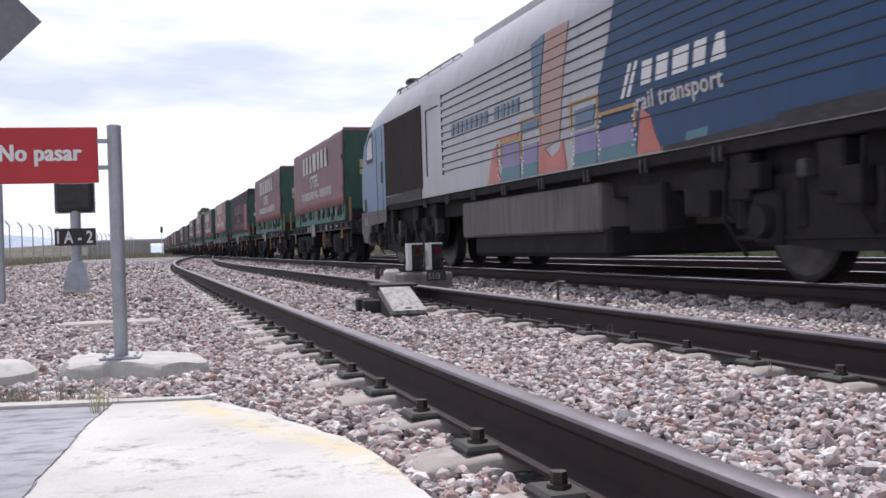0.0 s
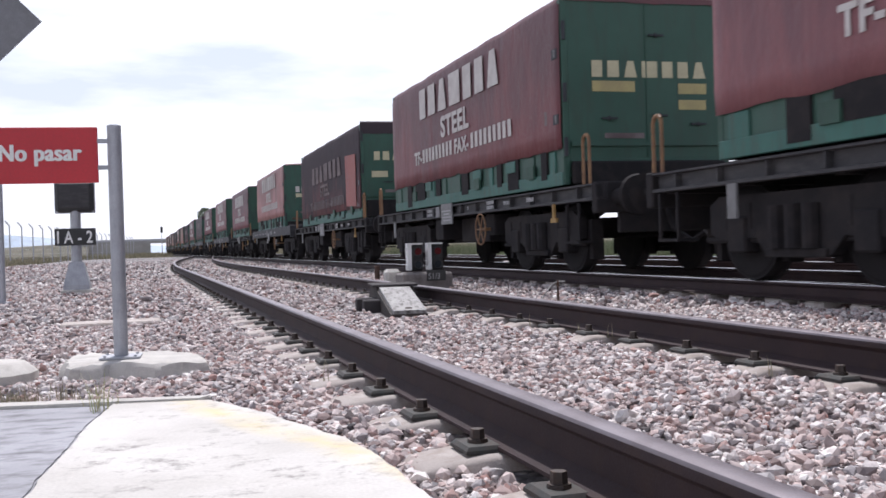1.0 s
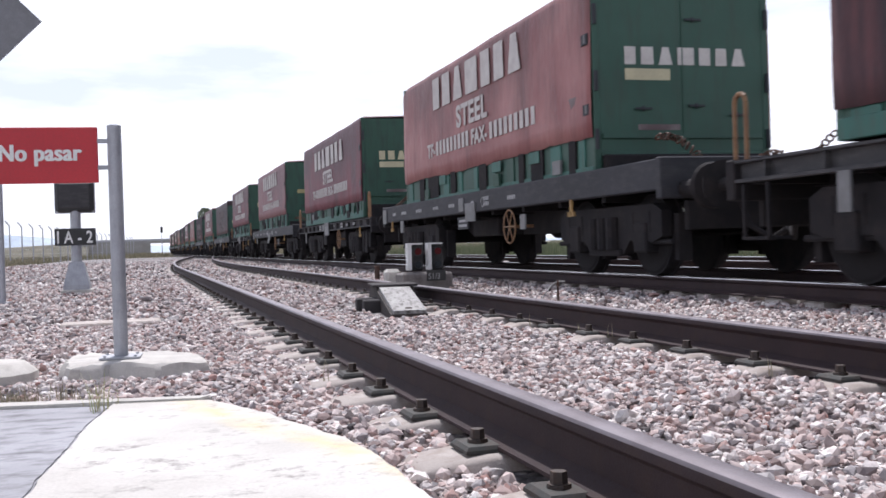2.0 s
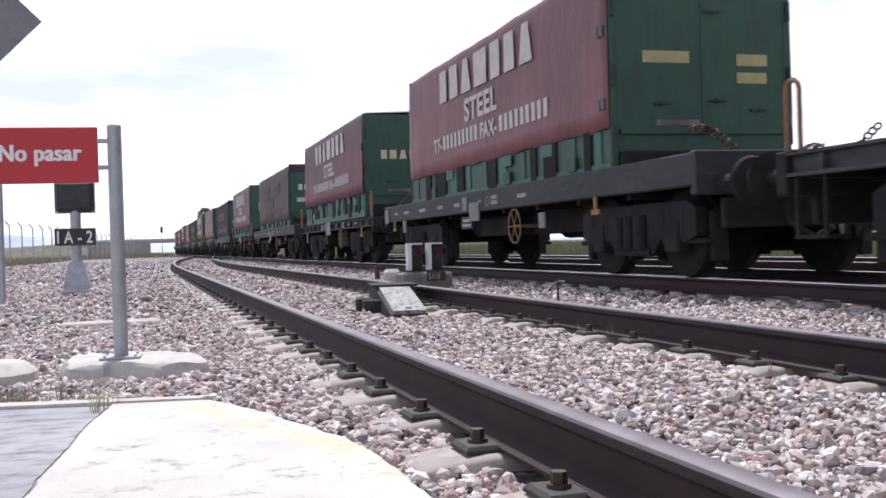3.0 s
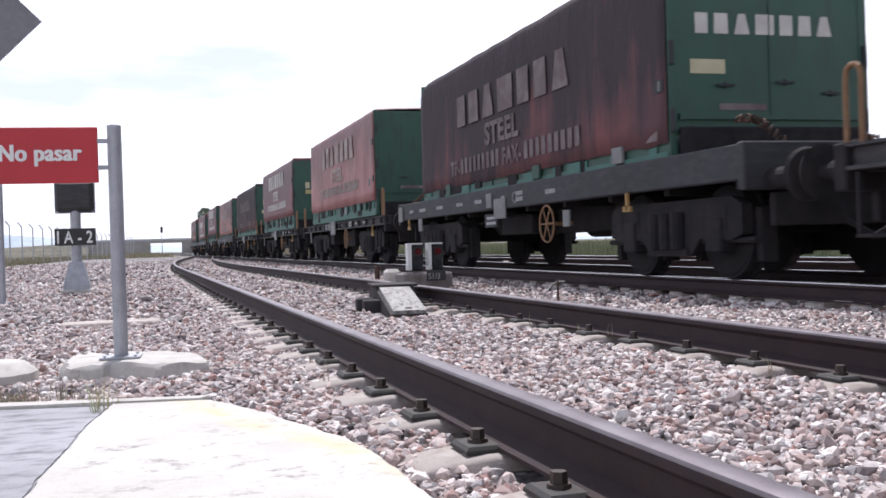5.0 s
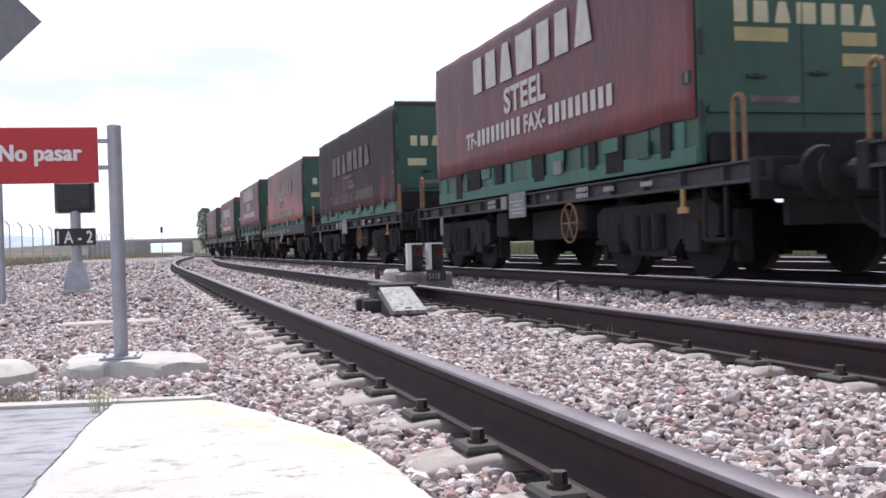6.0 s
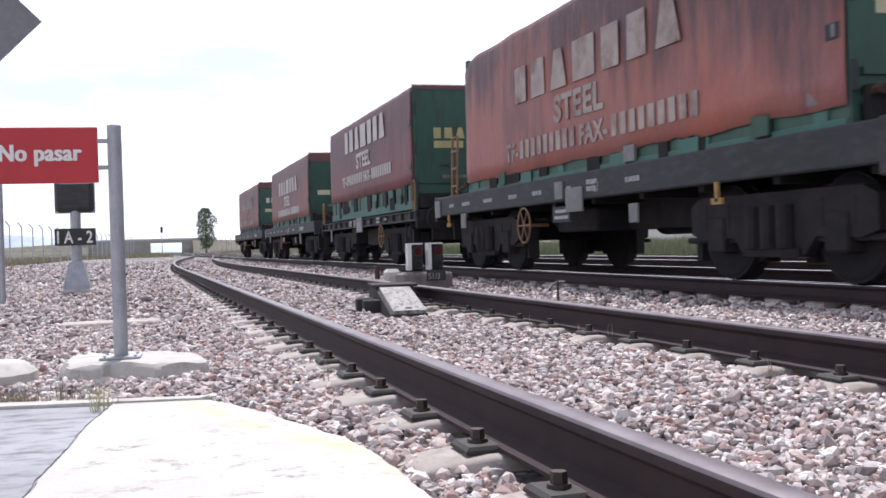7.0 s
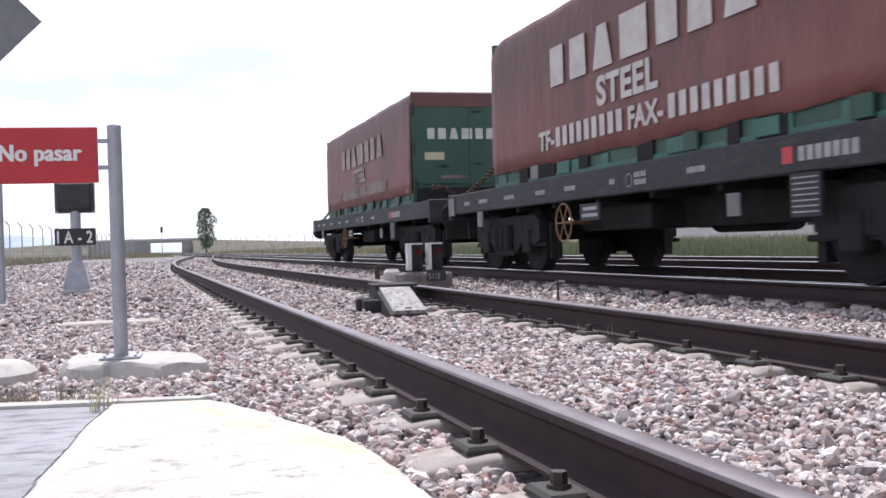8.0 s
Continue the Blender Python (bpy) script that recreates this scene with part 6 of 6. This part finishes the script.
    part("fuel_tank", boxes((-1.38, 1.38, -12.95, -7.7, 0.63, 1.20), bevel=0.03), M["loco_tank"], root, "dusty grey fuel tank")
    part("tank_skirt", boxes((-1.30, 1.30, -13.0, -8.1, 0.34, 0.69), bevel=0.05), M["under"], root)
    part("equipment_box", boxes((-1.30, -0.9, -14.3, -13.5, 0.60, 1.12), bevel=0.03), M["under"], root)
    part("equipment_box", boxes((-1.30, -0.9, -15.5, -14.7, 0.74, 1.18), bevel=0.03), M["under"], root)
    for a, b, z in ((-2.6, -5.4, 1.575), (-14.6, -16.5, 1.475), (-16.502, -L + 0.9, 1.56)):
        skin("grime_band", [(a, 1.41), (b, 1.41), (b, z + 0.02), (a, z - 0.02)], M["sill"], 0.008)
    for yc in (-3.6, -L + 4.4):
        bm = bmesh.new()
        for sx in (-1, 1):
            prism(bm, [(yc - 2.5, 0.75), (yc - 2.5, 1.05), (yc + 2.5, 1.05), (yc + 2.5, 0.75), (yc + 2.2, 0.50), (yc + 1.0, 0.40), (yc - 1.0, 0.40), (yc - 2.2, 0.50)], "x", sx * 1.20 - 0.08, sx * 1.20 + 0.08)
            for a in (-1.85, 0, 1.85):
                box(bm, sx * 1.22 - 0.12, sx * 1.22 + 0.12, yc + a - 0.2, yc + a + 0.2, 0.45, 0.92, 0.03)
                for b in (-0.42, 0.42):
                    cyl(bm, (sx * 1.24, yc + a + b, 0.60), (sx * 1.24, yc + a + b, 1.02), 0.10, 0.10, 10)
            cyl(bm, (sx * 1.3, yc - 0.95, 1.2), (sx * 1.3, yc - 0.5, 0.7), 0.06, 0.06, 8)
            for a in (-2.3, -1.0, 0.95, 2.2):
                box(bm, sx * 1.28 - 0.08, sx * 1.28 + 0.08, yc + a - 0.16, yc + a + 0.16, 0.85, 1.28, 0.02)
            cyl(bm, (sx * 1.28, yc - 2.4, 0.5), (sx * 1.28, yc + 2.4, 0.52), 0.025, 0.025, 6)
        bo = part("bogie_frame", bm, M["under"], root)
        for a in (-1.85, 0, 1.85):
            wheelset(yc + a, bo, 0.53, "bright_rim")
    for y, d in ((0.0, 1), (-L, -1)):
        buffers(root, y, d)
    g = rnd.Random(31)
    for yc in (-3.6, -L + 4.4):
        for k in range(9):
            y = yc - 2.6 + 5.2 * k / 8 + g.uniform(-0.12, 0.12)
            w, z0, h = g.uniform(0.05, 0.16), g.uniform(0.55, 1.0), g.uniform(0.12, 0.34)
            part("bogie_fitting", boxes((-1.44, -1.30, y - w, y + w, z0, z0 + h), bevel=0.015), M["sill"] if g.random() < 0.35 else M["under"], root)
        for k in range(3):
            bm = bmesh.new()
            y = yc - 1.85 + 1.85 * k
            smooth(part("axle_box_cover", cyl(bm, (-1.35, y, 0.66), (-1.43, y, 0.66), 0.15, 0.13, 16), M["under"], root))
            bm = bmesh.new()
            part("sand_pipe", tube(bm, [(-1.36, y + 0.55, 1.25), (-1.38, y + 0.58, 0.7), (-1.2, y + 0.50, 0.35)], 0.02, 7), M["under"], root)
    for k in range(8):
        y = -5.6 - k * 1.42
        for d in (0.0, 0.11):
            part("sill_bracket", boxes((-1.46, -1.43, y - d - 0.02, y - d + 0.02, 1.22, 1.36)), M["sill"], root)
    # roof gear: hand rail along the shoulder and a low hatch line
    bm = bmesh.new()
    tube(bm, [(-1.12, -2.6, 3.66), (-1.12, -2.9, 3.80), (-1.12, -7.0, 3.80), (-1.12, -7.3, 3.66)], 0.015)
    for y in (-3.4, -4.2, -5.0, -5.8, -6.6):
        cyl(bm, (-1.12, y, 3.80), (-1.08, y, 3.58), 0.012, 0.012, 6)
    part("roof_rail", bm, M["plate"], root)
    part("roof_hatch", boxes((-0.5, 0.5, -4.6, -2.6, 4.08, 4.22), (-0.6, 0.6, -17.0, -6.2, 4.08, 4.25), bevel=0.03), M["loco_grey"], root)
    part("horn", boxes((-0.9, -0.6, -2.0, -1.6, 3.86, 4.0), (-0.95, -0.7, -2.9, -2.6, 3.94, 4.06), bevel=0.03), M["groove"], root)
    return root


LOCO_REAR = 23.80
loco = locomotive()
loco.matrix_basis = pose(MAIN_C, LOCO_REAR, 0)


# ---- what moves: the whole train at a steady speed ----
def motions():
    for ob in TRAIN + [loco]:
        p = ob.matrix_basis.translation.copy()
        walk(ob, [(t, pose(p.x, p.y - SPEED * t, p.z)) for t in (0.0, 2.0, 4.0, 6.0, 8.0)])


motions()
